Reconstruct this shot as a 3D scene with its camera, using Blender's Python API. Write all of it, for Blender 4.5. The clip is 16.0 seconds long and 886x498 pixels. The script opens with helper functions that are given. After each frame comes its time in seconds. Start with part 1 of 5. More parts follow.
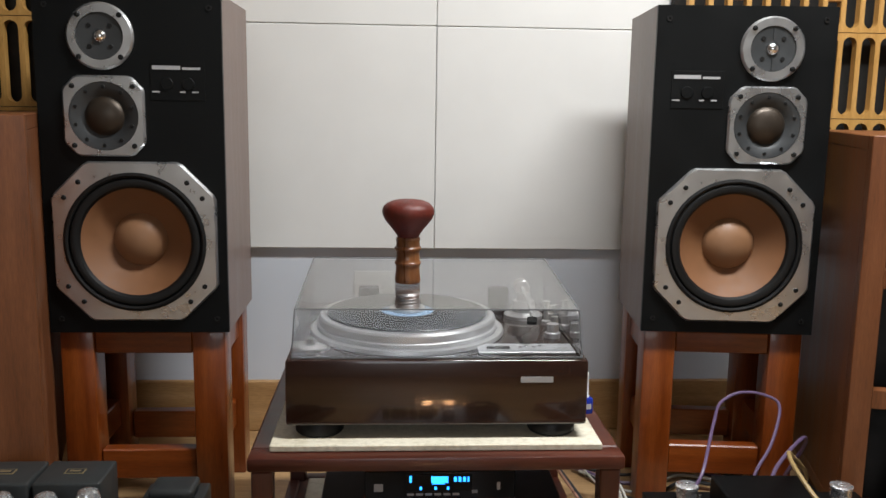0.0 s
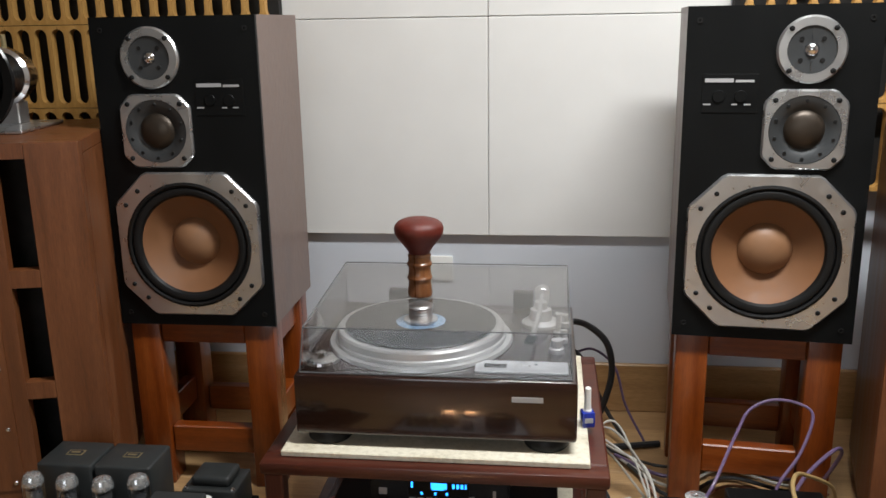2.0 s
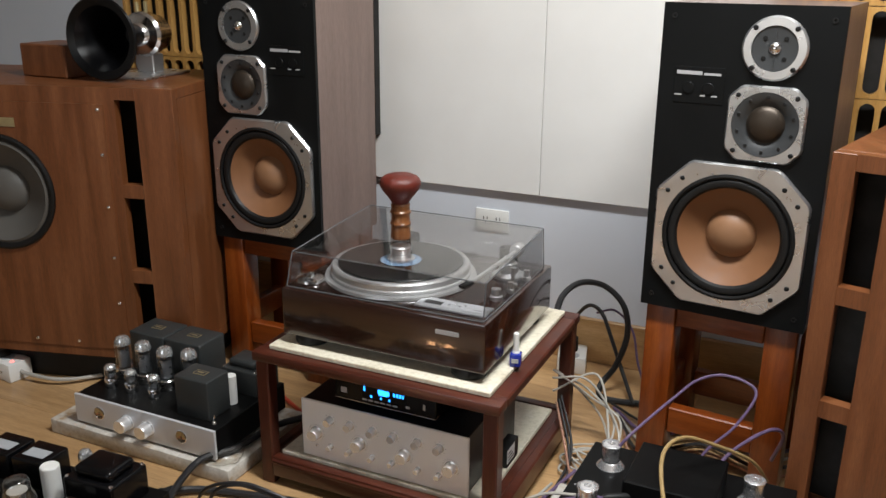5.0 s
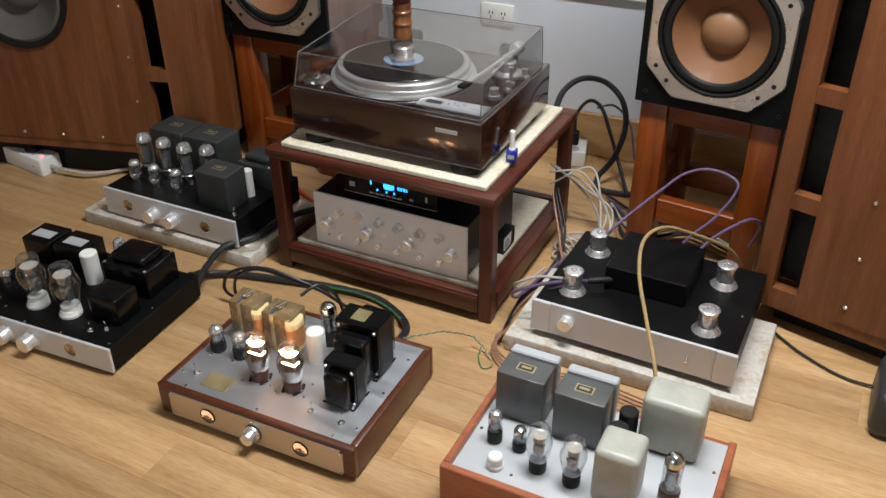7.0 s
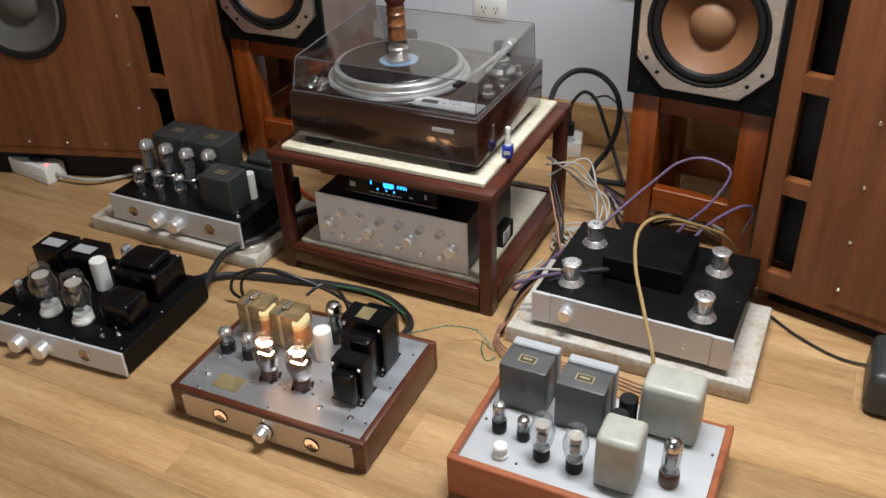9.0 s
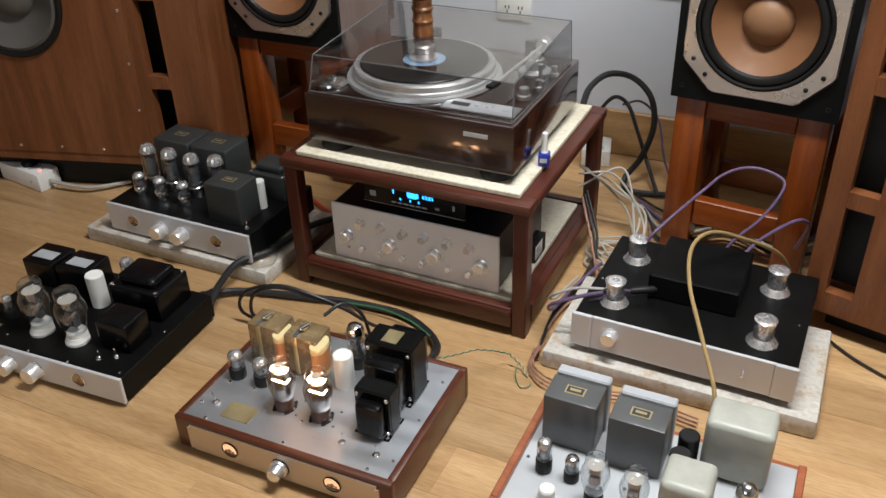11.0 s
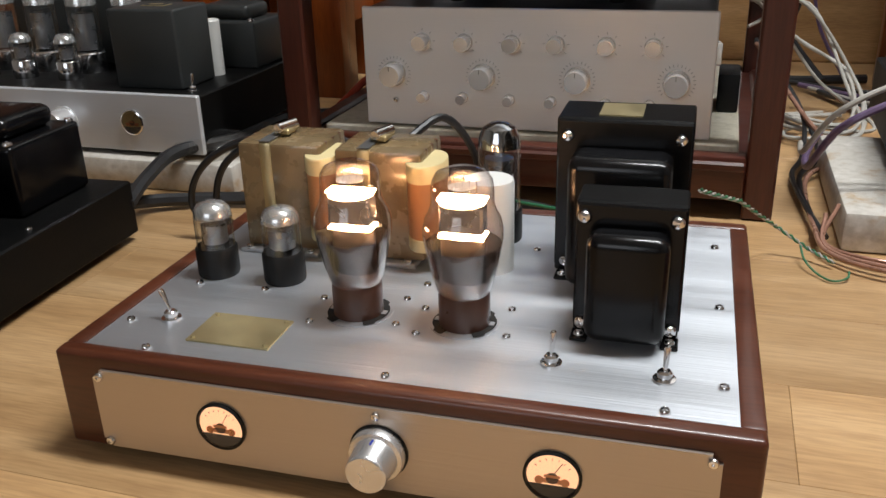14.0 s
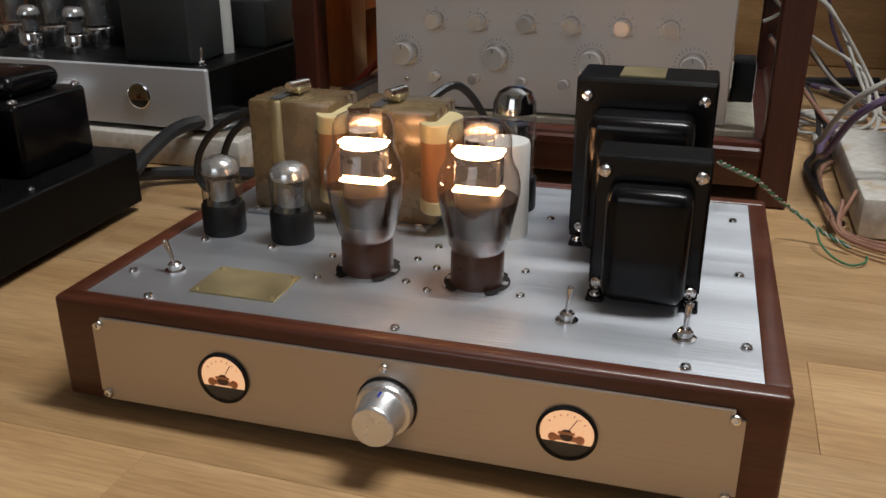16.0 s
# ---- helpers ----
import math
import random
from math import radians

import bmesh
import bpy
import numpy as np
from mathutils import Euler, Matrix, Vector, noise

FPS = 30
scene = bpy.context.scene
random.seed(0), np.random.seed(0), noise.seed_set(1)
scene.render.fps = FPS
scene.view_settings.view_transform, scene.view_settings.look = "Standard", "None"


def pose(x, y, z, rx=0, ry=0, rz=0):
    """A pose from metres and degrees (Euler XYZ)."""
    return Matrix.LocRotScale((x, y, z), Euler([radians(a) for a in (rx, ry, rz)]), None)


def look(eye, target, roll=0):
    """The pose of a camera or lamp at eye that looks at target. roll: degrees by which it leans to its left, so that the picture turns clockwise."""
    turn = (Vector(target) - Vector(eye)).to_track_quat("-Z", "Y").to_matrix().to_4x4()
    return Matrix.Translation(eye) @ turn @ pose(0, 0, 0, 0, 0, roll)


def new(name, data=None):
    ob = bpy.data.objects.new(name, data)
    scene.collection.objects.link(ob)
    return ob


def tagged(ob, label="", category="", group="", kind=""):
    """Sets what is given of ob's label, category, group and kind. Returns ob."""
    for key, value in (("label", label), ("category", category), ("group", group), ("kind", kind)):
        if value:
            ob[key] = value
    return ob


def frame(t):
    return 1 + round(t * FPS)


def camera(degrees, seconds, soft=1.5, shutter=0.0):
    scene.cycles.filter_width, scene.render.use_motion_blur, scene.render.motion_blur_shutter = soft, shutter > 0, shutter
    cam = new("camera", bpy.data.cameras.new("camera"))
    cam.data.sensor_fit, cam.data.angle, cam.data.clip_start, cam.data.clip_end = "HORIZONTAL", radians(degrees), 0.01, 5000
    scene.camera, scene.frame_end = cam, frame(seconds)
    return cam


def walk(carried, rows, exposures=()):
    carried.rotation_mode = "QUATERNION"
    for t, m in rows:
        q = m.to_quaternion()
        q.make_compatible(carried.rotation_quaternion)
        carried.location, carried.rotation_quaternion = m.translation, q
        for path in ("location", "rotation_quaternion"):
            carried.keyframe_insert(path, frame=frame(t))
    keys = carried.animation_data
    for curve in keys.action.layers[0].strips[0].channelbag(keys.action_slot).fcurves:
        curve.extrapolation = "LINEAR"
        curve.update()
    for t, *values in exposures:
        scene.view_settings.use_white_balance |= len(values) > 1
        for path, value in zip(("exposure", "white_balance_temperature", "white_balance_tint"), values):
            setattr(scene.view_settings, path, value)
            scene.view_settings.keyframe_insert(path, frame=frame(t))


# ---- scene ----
cam = camera(53.9, 16.0)
PATH = [
    (0, (-0.008, -0.036, 0.939), (0.105, 1.933, 0.607), 0.9),
    (0.5, (0.003, -0.052, 1.057), (0.088, 1.892, 0.598), 0.5),
    (1, (0.056, -0.088, 1.103), (0.104, 1.852, 0.619), 0.1),
    (1.5, (0.15, -0.092, 1.124), (-0.006, 1.842, 0.637), -0.6),
    (2, (0.27, -0.054, 1.13), (0.033, 1.866, 0.624), -1.0),
    (2.5, (0.411, -0.024, 1.165), (-0.014, 1.861, 0.649), -0.4),
    (3, (0.588, 0.013, 1.158), (-0.015, 1.852, 0.654), -0.5),
    (5.5, (1.001, -0.207, 1.245), (0.18, 1.47, 0.527), 0.2),
    (6, (1.029, -0.211, 1.263), (0.232, 1.393, 0.373), 0.2),
    (6.5, (1.038, -0.226, 1.277), (0.268, 1.306, 0.248), -0.2),
    (7, (1.049, -0.25, 1.295), (0.289, 1.269, 0.238), -0.4),
    (7.5, (1.058, -0.269, 1.32), (0.307, 1.242, 0.247), -0.9),
    (8, (1.068, -0.277, 1.338), (0.318, 1.227, 0.253), -1.7),
    (10.5, (1.057, -0.25, 1.33), (0.295, 1.254, 0.254), -2.6),
    (11, (0.923, -0.166, 1.255), (0.172, 1.353, 0.192), -1.8),
    (11.5, (0.783, -0.062, 1.14), (0.04, 1.437, 0.044), -1.4),
    (12, (0.673, 0.066, 1.011), (-0.062, 1.594, -0.049), -0.8),
    (12.5, (0.549, 0.166, 0.867), (-0.183, 1.655, -0.251), -1.8),
    (13, (0.394, 0.258, 0.673), (-0.175, 1.76, -0.519), -3.4),
    (13.5, (0.323, 0.295, 0.468), (-0.231, 1.906, -0.58), -2.4),
    (14, (0.3, 0.312, 0.381), (-0.259, 2.069, -0.393), -1.6),
    (14.5, (0.3, 0.312, 0.374), (-0.283, 2.097, -0.313), -0.5),
    (15, (0.298, 0.307, 0.36), (-0.293, 2.072, -0.371), -0.0),
    (15.5, (0.296, 0.304, 0.341), (-0.254, 2.076, -0.407), 0.0),
    (16, (0.29, 0.31, 0.336), (-0.272, 2.079, -0.408), -0.0),
]
EXPOSURES = [(0, -0.06), (3, -0.06), (5.5, 0.02), (13, 0.0), (14.5, -0.05), (15, -0.36), (15.5, -0.98), (16, -0.52)]
walk(cam, [(t, look(eye, target, roll)) for t, eye, target, roll in PATH], EXPOSURES)

# ---- world and lights ----
world = bpy.data.worlds.new("world")
scene.world = world
world.use_nodes = True
wn = world.node_tree
sky = wn.nodes.new("ShaderNodeTexSky")
sky.sky_type, sky.sun_disc, sky.sun_elevation, sky.sun_rotation = "NISHITA", False, radians(40), radians(200)
wn.links.new(sky.outputs[0], wn.nodes["Background"].inputs[0])
wn.nodes["Background"].inputs[1].default_value = 0.1


def area(name, eye, target, sx, sy, watts, color):
    d = bpy.data.lights.new(name, "AREA")
    d.shape, d.size, d.size_y, d.energy, d.color = "RECTANGLE", sx, sy, watts, color
    ob = new(name, d)
    ob.matrix_world = look(eye, target)
    return ob


CEIL = 2.55
area("ceiling_lamp_light", (0.86, 1.10, CEIL - 0.09), (0.86, 1.10, 0), 1.15, 0.22, 80, (0.97, 0.99, 1.0))
area("window_light", (-0.2, -2.42, 1.45), (-0.2, 2, 0.9), 1.7, 1.3, 13, (0.95, 0.97, 1.0))


# ---- materials ----
def nodes_of(name):
    m = bpy.data.materials.new(name)
    m.use_nodes = True
    nt = m.node_tree
    return m, nt, nt.nodes["Principled BSDF"]


def coords(nt, scale, kind="Object"):
    tc, mp = nt.nodes.new("ShaderNodeTexCoord"), nt.nodes.new("ShaderNodeMapping")
    mp.inputs["Scale"].default_value = scale
    nt.links.new(tc.outputs[kind], mp.inputs[0])
    return mp.outputs[0]


def noise_node(nt, vec, scale, detail=4.0, rough=0.55):
    n = nt.nodes.new("ShaderNodeTexNoise")
    n.inputs["Scale"].default_value, n.inputs["Detail"].default_value, n.inputs["Roughness"].default_value = scale, detail, rough
    nt.links.new(vec, n.inputs["Vector"])
    return n.outputs[0]


def ramp(nt, fac, stops):
    r = nt.nodes.new("ShaderNodeValToRGB")
    e = r.color_ramp.elements
    while len(e) < len(stops):
        e.new(0.5)
    for el, (p, c) in zip(e, stops):
        el.position, el.color = p, (*c, 1)
    nt.links.new(fac, r.inputs[0])
    return r.outputs[0]


def bump(nt, b, height, strength, dist=0.001):
    n = nt.nodes.new("ShaderNodeBump")
    n.inputs["Strength"].default_value, n.inputs["Distance"].default_value = strength, dist
    nt.links.new(height, n.inputs["Height"])
    nt.links.new(n.outputs[0], b.inputs["Normal"])


def rough_by(nt, b, fac, lo, hi):
    n = nt.nodes.new("ShaderNodeMapRange")
    n.inputs["From Min"].default_value, n.inputs["From Max"].default_value = 0.3, 0.7
    n.inputs["To Min"].default_value, n.inputs["To Max"].default_value = lo, hi
    nt.links.new(fac, n.inputs["Value"])
    nt.links.new(n.outputs[0], b.inputs["Roughness"])


def scaled(c, k):
    return tuple(min(1.0, x * k) for x in c)


def plain(name, c, rough=0.5, metal=0.0, var=0.12, scale=14.0, grain=350.0, relief=0.15, coat=0.0, stretch=(1, 1, 1), spec=0.5):
    """Paint, plastic or metal with blotches, fine grain and uneven gloss."""
    m, nt, b = nodes_of(name)
    vec = coords(nt, stretch)
    big, fine = noise_node(nt, vec, scale), noise_node(nt, vec, grain, 2.0)
    nt.links.new(ramp(nt, big, [(0.25, scaled(c, 1 - var)), (0.75, scaled(c, 1 + var))]), b.inputs["Base Color"])
    rough_by(nt, b, big, max(0.03, rough * 0.8), min(1.0, rough * 1.2))
    b.inputs["Metallic"].default_value, b.inputs["Coat Weight"].default_value = metal, coat
    b.inputs["Coat Roughness"].default_value, b.inputs["Specular IOR Level"].default_value = 0.08, spec
    if relief:
        bump(nt, b, fine, relief, 0.0006)
    return m


def wood(name, dark, mid, light, axis="x", rough=0.45, coat=0.0, ring=9.0, relief=0.25, vary=False, pore=0.55):
    """Wood with long grain along one axis, bands and pores."""
    m, nt, b = nodes_of(name)
    s = {"x": (0.7, 9, 9), "y": (9, 0.7, 9), "z": (9, 9, 0.7)}[axis]
    vec = coords(nt, s)
    if vary:
        info, add = nt.nodes.new("ShaderNodeObjectInfo"), nt.nodes.new("ShaderNodeVectorMath")
        mul = nt.nodes.new("ShaderNodeMath")
        mul.operation, mul.inputs[1].default_value = "MULTIPLY", 37.0
        nt.links.new(info.outputs["Random"], mul.inputs[0])
        nt.links.new(vec, add.inputs[0])
        nt.links.new(mul.outputs[0], add.inputs[1])
        vec = add.outputs[0]
    bands, pores = noise_node(nt, vec, ring * 0.35, 6.0, 0.65), noise_node(nt, vec, ring * 7, 3.0)
    col = ramp(nt, bands, [(0.28, dark), (0.5, mid), (0.72, light)])
    mix = nt.nodes.new("ShaderNodeMixRGB")
    mix.blend_type, mix.inputs[0].default_value = "MULTIPLY", pore
    nt.links.new(col, mix.inputs[1])
    nt.links.new(ramp(nt, pores, [(0.35, (0.62, 0.58, 0.55)), (0.6, (1, 1, 1))]), mix.inputs[2])
    out = mix.outputs[0]
    if vary:
        hsv, mr = nt.nodes.new("ShaderNodeHueSaturation"), nt.nodes.new("ShaderNodeMapRange")
        mr.inputs["To Min"].default_value, mr.inputs["To Max"].default_value = 0.80, 1.16
        nt.links.new(info.outputs["Random"], mr.inputs[0])
        nt.links.new(mr.outputs[0], hsv.inputs["Value"])
        nt.links.new(out, hsv.inputs["Color"])
        out = hsv.outputs[0]
    nt.links.new(out, b.inputs["Base Color"])
    rough_by(nt, b, bands, rough * 0.8, rough * 1.2)
    b.inputs["Coat Weight"].default_value, b.inputs["Coat Roughness"].default_value = coat, 0.06
    bump(nt, b, pores, relief, 0.0005)
    return m


def stone(name, base, vein, spots, rough=0.5, size=9):
    m, nt, b = nodes_of(name)
    vec = coords(nt, (1, 1, 1))
    big, fine = noise_node(nt, vec, size, 8.0, 0.7), noise_node(nt, vec, 90, 3.0)
    mix = nt.nodes.new("ShaderNodeMixRGB")
    mix.blend_type, mix.inputs[0].default_value = "MULTIPLY", 0.6
    nt.links.new(ramp(nt, big, [(0.33, spots), (0.47, base), (0.56, base), (0.7, vein)]), mix.inputs[1])
    nt.links.new(ramp(nt, fine, [(0.3, (0.7, 0.68, 0.64)), (0.55, (1, 1, 1))]), mix.inputs[2])
    nt.links.new(mix.outputs[0], b.inputs["Base Color"])
    rough_by(nt, b, big, rough * 0.8, rough * 1.3)
    bump(nt, b, fine, 0.3, 0.001)
    return m


def glass(name, tint, gloss=0.05, base=0.04):
    """Thin glass: clear through, mirror-like at a slant."""
    m, nt, b = nodes_of(name)
    nt.nodes.remove(b)
    tr, gl, mx, fr = (nt.nodes.new("ShaderNode" + k) for k in ("BsdfTransparent", "BsdfGlossy", "MixShader", "LayerWeight"))
    tr.inputs[0].default_value = (*tint, 1)
    gl.inputs["Roughness"].default_value = gloss
    pw, sc = nt.nodes.new("ShaderNodeMath"), nt.nodes.new("ShaderNodeMath")
    pw.operation, pw.inputs[1].default_value = "POWER", 3.2
    sc.operation, sc.inputs[1].default_value, sc.inputs[2].default_value = "MULTIPLY_ADD", 0.85, base
    fr.inputs[0].default_value = 0.5
    nt.links.new(fr.outputs["Facing"], pw.inputs[0])
    nt.links.new(pw.outputs[0], sc.inputs[0])
    nt.links.new(sc.outputs[0], mx.inputs[0])
    nt.links.new(tr.outputs[0], mx.inputs[1])
    nt.links.new(gl.outputs[0], mx.inputs[2])
    nt.links.new(mx.outputs[0], nt.nodes["Material Output"].inputs[0])
    return m


def glow(name, c, strength):
    m, nt, b = nodes_of(name)
    b.inputs["Base Color"].default_value = (*scaled(c, 0.5), 1)
    b.inputs["Emission Color"].default_value = (*c, 1)
    b.inputs["Emission Strength"].default_value = strength
    return m


FLOOR_WOOD = wood("laminate_floor", (0.325, 0.180, 0.076), (0.475, 0.292, 0.135), (0.585, 0.382, 0.195), "x", 0.42, 0.04, 6, 0.12, True, 0.5)
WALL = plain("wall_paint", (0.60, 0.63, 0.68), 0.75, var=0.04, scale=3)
# Dark tone for the unseen walls, chosen to lower bounced fill on black parts.
WALL_REST = plain("bounce_cutting_paint", (0.24, 0.225, 0.205), 0.8, var=0.05, scale=2)
CEILING = plain("ceiling_paint", (0.66, 0.66, 0.65), 0.85, var=0.04, scale=2)
BOARD = plain("white_board", (0.71, 0.70, 0.675), 0.6, var=0.035, scale=5, grain=500)
SKIRT = wood("skirting_wood", (0.34, 0.19, 0.08), (0.44, 0.26, 0.11), (0.5, 0.31, 0.15), "x", 0.4)
MAHOGANY = wood("mahogany", (0.038, 0.0085, 0.0045), (0.075, 0.017, 0.0085), (0.112, 0.029, 0.0135), "x", 0.36, 0.1, 6, 0.1)
MAHOGANY_UP = wood("mahogany_upright", (0.038, 0.0085, 0.0045), (0.075, 0.017, 0.0085), (0.112, 0.029, 0.0135), "z", 0.36, 0.1, 6, 0.1)
CASE_WOOD = wood("dark_red_case", (0.050, 0.013, 0.0055), (0.094, 0.026, 0.0115), (0.14, 0.042, 0.018), "x", 0.36, 0.15, 6, 0.1)
ORANGE_WOOD = wood("orange_case", (0.24, 0.065, 0.025), (0.34, 0.10, 0.04), (0.42, 0.14, 0.06), "x", 0.4, 0.2, 6, 0.15)
STAND_WOOD = wood("stained_pine", (0.095, 0.016, 0.002), (0.195, 0.040, 0.004), (0.285, 0.072, 0.010), "z", 0.32, 0.3, 8, 0.1)
STAND_RAIL = wood("stained_pine_rail", (0.095, 0.016, 0.002), (0.195, 0.040, 0.004), (0.285, 0.072, 0.010), "x", 0.32, 0.3, 8, 0.1)
CABINET_WOOD = wood("teak_veneer", (0.110, 0.036, 0.011), (0.172, 0.058, 0.019), (0.235, 0.088, 0.031), "z", 0.42, 0.05, 8, 0.12)
VINYL = wood("walnut_vinyl", (0.145, 0.098, 0.082), (0.19, 0.132, 0.112), (0.23, 0.168, 0.145), "z", 0.42, 0.05, 9, 0.1)
LATTICE = wood("pine_lattice", (0.40, 0.20, 0.048), (0.52, 0.28, 0.075), (0.60, 0.35, 0.11), "z", 0.5)
HANDLE_WOOD = wood("bamboo_handle", (0.055, 0.016, 0.006), (0.17, 0.060, 0.018), (0.27, 0.11, 0.035), "z", 0.3, 0.3, 14, 0.15)
PLINTH = wood("gloss_rosewood", (0.014, 0.0055, 0.0038), (0.025, 0.0095, 0.006), (0.036, 0.014, 0.0085), "x", 0.22, 0.7, 6, 0.0)
MARBLE = stone("cream_stone", (0.70, 0.65, 0.52), (0.78, 0.74, 0.64), (0.58, 0.52, 0.39))
LID_EDGE = plain("acrylic_edge", (0.10, 0.105, 0.11), 0.2, 0, 0.1)
GETTER = plain("getter_mirror", (0.82, 0.80, 0.78), 0.24, 0.75, 0.15, 60, 500, 0.1)
SILVER = plain("satin_silver", (0.70, 0.70, 0.70), 0.38, 0.7, 0.05, 30, 500, 0.1)
DARK_TOP = plain("dark_grey_cover", (0.010, 0.010, 0.011), 0.36, 0, 0.15, 12, 420, 0.15, spec=0.35)
SLAB = stone("mottled_slab", (0.54, 0.51, 0.46), (0.72, 0.70, 0.66), (0.40, 0.27, 0.14), 0.5, 17)
ALU = plain("brushed_aluminium", (0.55, 0.575, 0.61), 0.46, 0.86, 0.05, 30, 420, 0.5, stretch=(0.03, 1, 1))
ALU_DULL = plain("dull_aluminium", (0.50, 0.52, 0.54), 0.5, 0.45, 0.06, 20, 420, 0.3, stretch=(0.05, 1, 1))
ALU_FRONT = plain("satin_front", (0.62, 0.63, 0.655), 0.38, 0.3, 0.05, 12, 420, 0.4, stretch=(0.03, 1, 1))
aniso = ALU.node_tree.nodes.new("ShaderNodeTangent")
aniso.direction_type, aniso.axis = "RADIAL", "X"
brushed = ALU.node_tree.nodes["Principled BSDF"]
brushed.inputs["Anisotropic"].default_value = 0.55
ALU.node_tree.links.new(aniso.outputs[0], brushed.inputs["Tangent"])
PANEL_GOLD = plain("champagne_front", (0.56, 0.49, 0.42), 0.42, 0.85, 0.05, 12, 420, 0.35, stretch=(0.03, 1, 1))
PANEL_SILVER = plain("silver_front", (0.87, 0.865, 0.86), 0.38, 0.1, 0.04, 10, 420, 0.45, stretch=(0.03, 1, 1))
KNOB = plain("turned_aluminium", (0.80, 0.80, 0.81), 0.25, 0.85, 0.04, 40, 600, 0.08)
KNOB_PALE = plain("satin_aluminium", (0.92, 0.925, 0.93), 0.22, 0.7, 0.04, 40, 600, 0.08)
CHROME = plain("chrome", (0.84, 0.84, 0.85), 0.14, 1.0, 0.05, 30, 300, 0.03)
CAST = plain("cast_aluminium", (0.64, 0.645, 0.65), 0.30, 0.92, 0.04, 25, 900, 0.06)
BRASS = plain("brass", (0.56, 0.47, 0.26), 0.36, 0.8, 0.12, 30, 400, 0.1)
COPPER = plain("copper", (0.62, 0.30, 0.18), 0.3, 1.0, 0.1, 30)
BLACK = plain("black_front", (0.0035, 0.004, 0.0042), 0.5, 0, 0.2, 8, 600, 0.1, spec=0.16)
BLACK_PAINT = plain("black_enamel", (0.0035, 0.0035, 0.004), 0.22, 0, 0.2, 20, 350, 0.05, spec=0.3)
BLACK_METAL = plain("black_chassis", (0.004, 0.004, 0.004), 0.42, 0, 0.2, 12, 420, 0.15, spec=0.12)
RUBBER = plain("black_rubber", (0.007, 0.007, 0.007), 0.5, 0, 0.15, 30, 500, 0.2, spec=0.3)
GREY_CAN = plain("grey_hammer_paint", (0.030, 0.033, 0.033), 0.4, 0, 0.1, 12, 260, 0.25, spec=0.4)
MID_GREY = plain("mid_grey_paint", (0.105, 0.108, 0.108), 0.36, 0.3, 0.08, 12, 260, 0.15)
CREAM_CAN = plain("cream_grey_enamel", (0.38, 0.385, 0.335), 0.42, 0, 0.14, 26, 240, 0.3)
LIGHT_GREY = plain("pale_grey_paint", (0.42, 0.44, 0.46), 0.45, 0.2, 0.05, 14)
DRIVER_GREY = plain("driver_plate", (0.040, 0.043, 0.045), 0.45, 0.2, 0.1, 30, 500, 0.1)
DOME = plain("smoked_dome", (0.050, 0.038, 0.028), 0.42, 0.6, 0.1, 30, 500, 0.1)
CONE = plain("tan_paper_cone", (0.20, 0.088, 0.036), 0.62, 0, 0.08, 30, 900, 0.3)
CAP = plain("tan_dust_cap", (0.24, 0.122, 0.060), 0.5, 0, 0.05, 30, 900, 0.25)
GREY_CONE = plain("grey_paper_cone", (0.085, 0.08, 0.072), 0.6, 0, 0.1, 20, 900, 0.3)
WHITE = plain("white_plastic", (0.74, 0.74, 0.71), 0.4, 0, 0.04, 20)
WHITE_MARK = plain("white_print", (0.72, 0.72, 0.72), 0.5, 0, 0.03)
GREY_MARK = plain("grey_print", (0.38, 0.38, 0.39), 0.5, 0, 0.05)
DARK_MARK = plain("dark_print", (0.035, 0.034, 0.033), 0.5, 0, 0.05)
BROWN_BASE = plain("brown_bakelite", (0.085, 0.036, 0.022), 0.32, 0, 0.15, 40, 400, 0.05, 0.2)
AMBER = plain("varnished_core", (0.22, 0.155, 0.080), 0.26, 0.15, 0.3, 35, 240, 0.1, 0.5)
PAPER = plain("brown_paper_wrap", (0.42, 0.19, 0.07), 0.45, 0, 0.1, 30)
TAPE = plain("cream_tape", (0.66, 0.55, 0.29), 0.5, 0, 0.06, 30)
PLATE_DARK = plain("blackened_anode", (0.16, 0.135, 0.12), 0.32, 0.7, 0.2, 40)
PLATE_GREY = plain("tube_plate", (0.40, 0.40, 0.41), 0.28, 0.85, 0.15, 40)
MICA = plain("mica", (0.5, 0.47, 0.42), 0.3, 0, 0.1, 40)
CERAMIC = plain("white_ceramic", (0.72, 0.71, 0.67), 0.25, 0, 0.05, 30)
BRISTLE = plain("dark_red_bristle", (0.095, 0.012, 0.006), 0.42, 0, 0.35, 60, 900, 0.8, stretch=(1, 1, 0.08))
VINYL_DISC = plain("record_vinyl", (0.012, 0.012, 0.012), 0.22, 0, 0.1, 20, 300, 0.05)
BLUE_LABEL = plain("pale_blue_label", (0.30, 0.46, 0.66), 0.5, 0, 0.1, 60)
BLUE_GLASS = plain("blue_bottle", (0.012, 0.03, 0.30), 0.15, 0, 0.2, 60, 400, 0.05, 0.5)
BLACK_CABLE = plain("black_cable", (0.014, 0.014, 0.015), 0.45, 0, 0.15, 30)
PURPLE = plain("purple_cable", (0.115, 0.075, 0.145), 0.4, 0, 0.15, 40)
WHITE_CABLE = plain("white_cable", (0.40, 0.38, 0.34), 0.4, 0, 0.08, 40)
YELLOW_CABLE = plain("ochre_cable", (0.33, 0.225, 0.095), 0.4, 0, 0.12, 40)
GREEN_CABLE = plain("green_cable", (0.03, 0.15, 0.07), 0.4, 0, 0.2, 60)
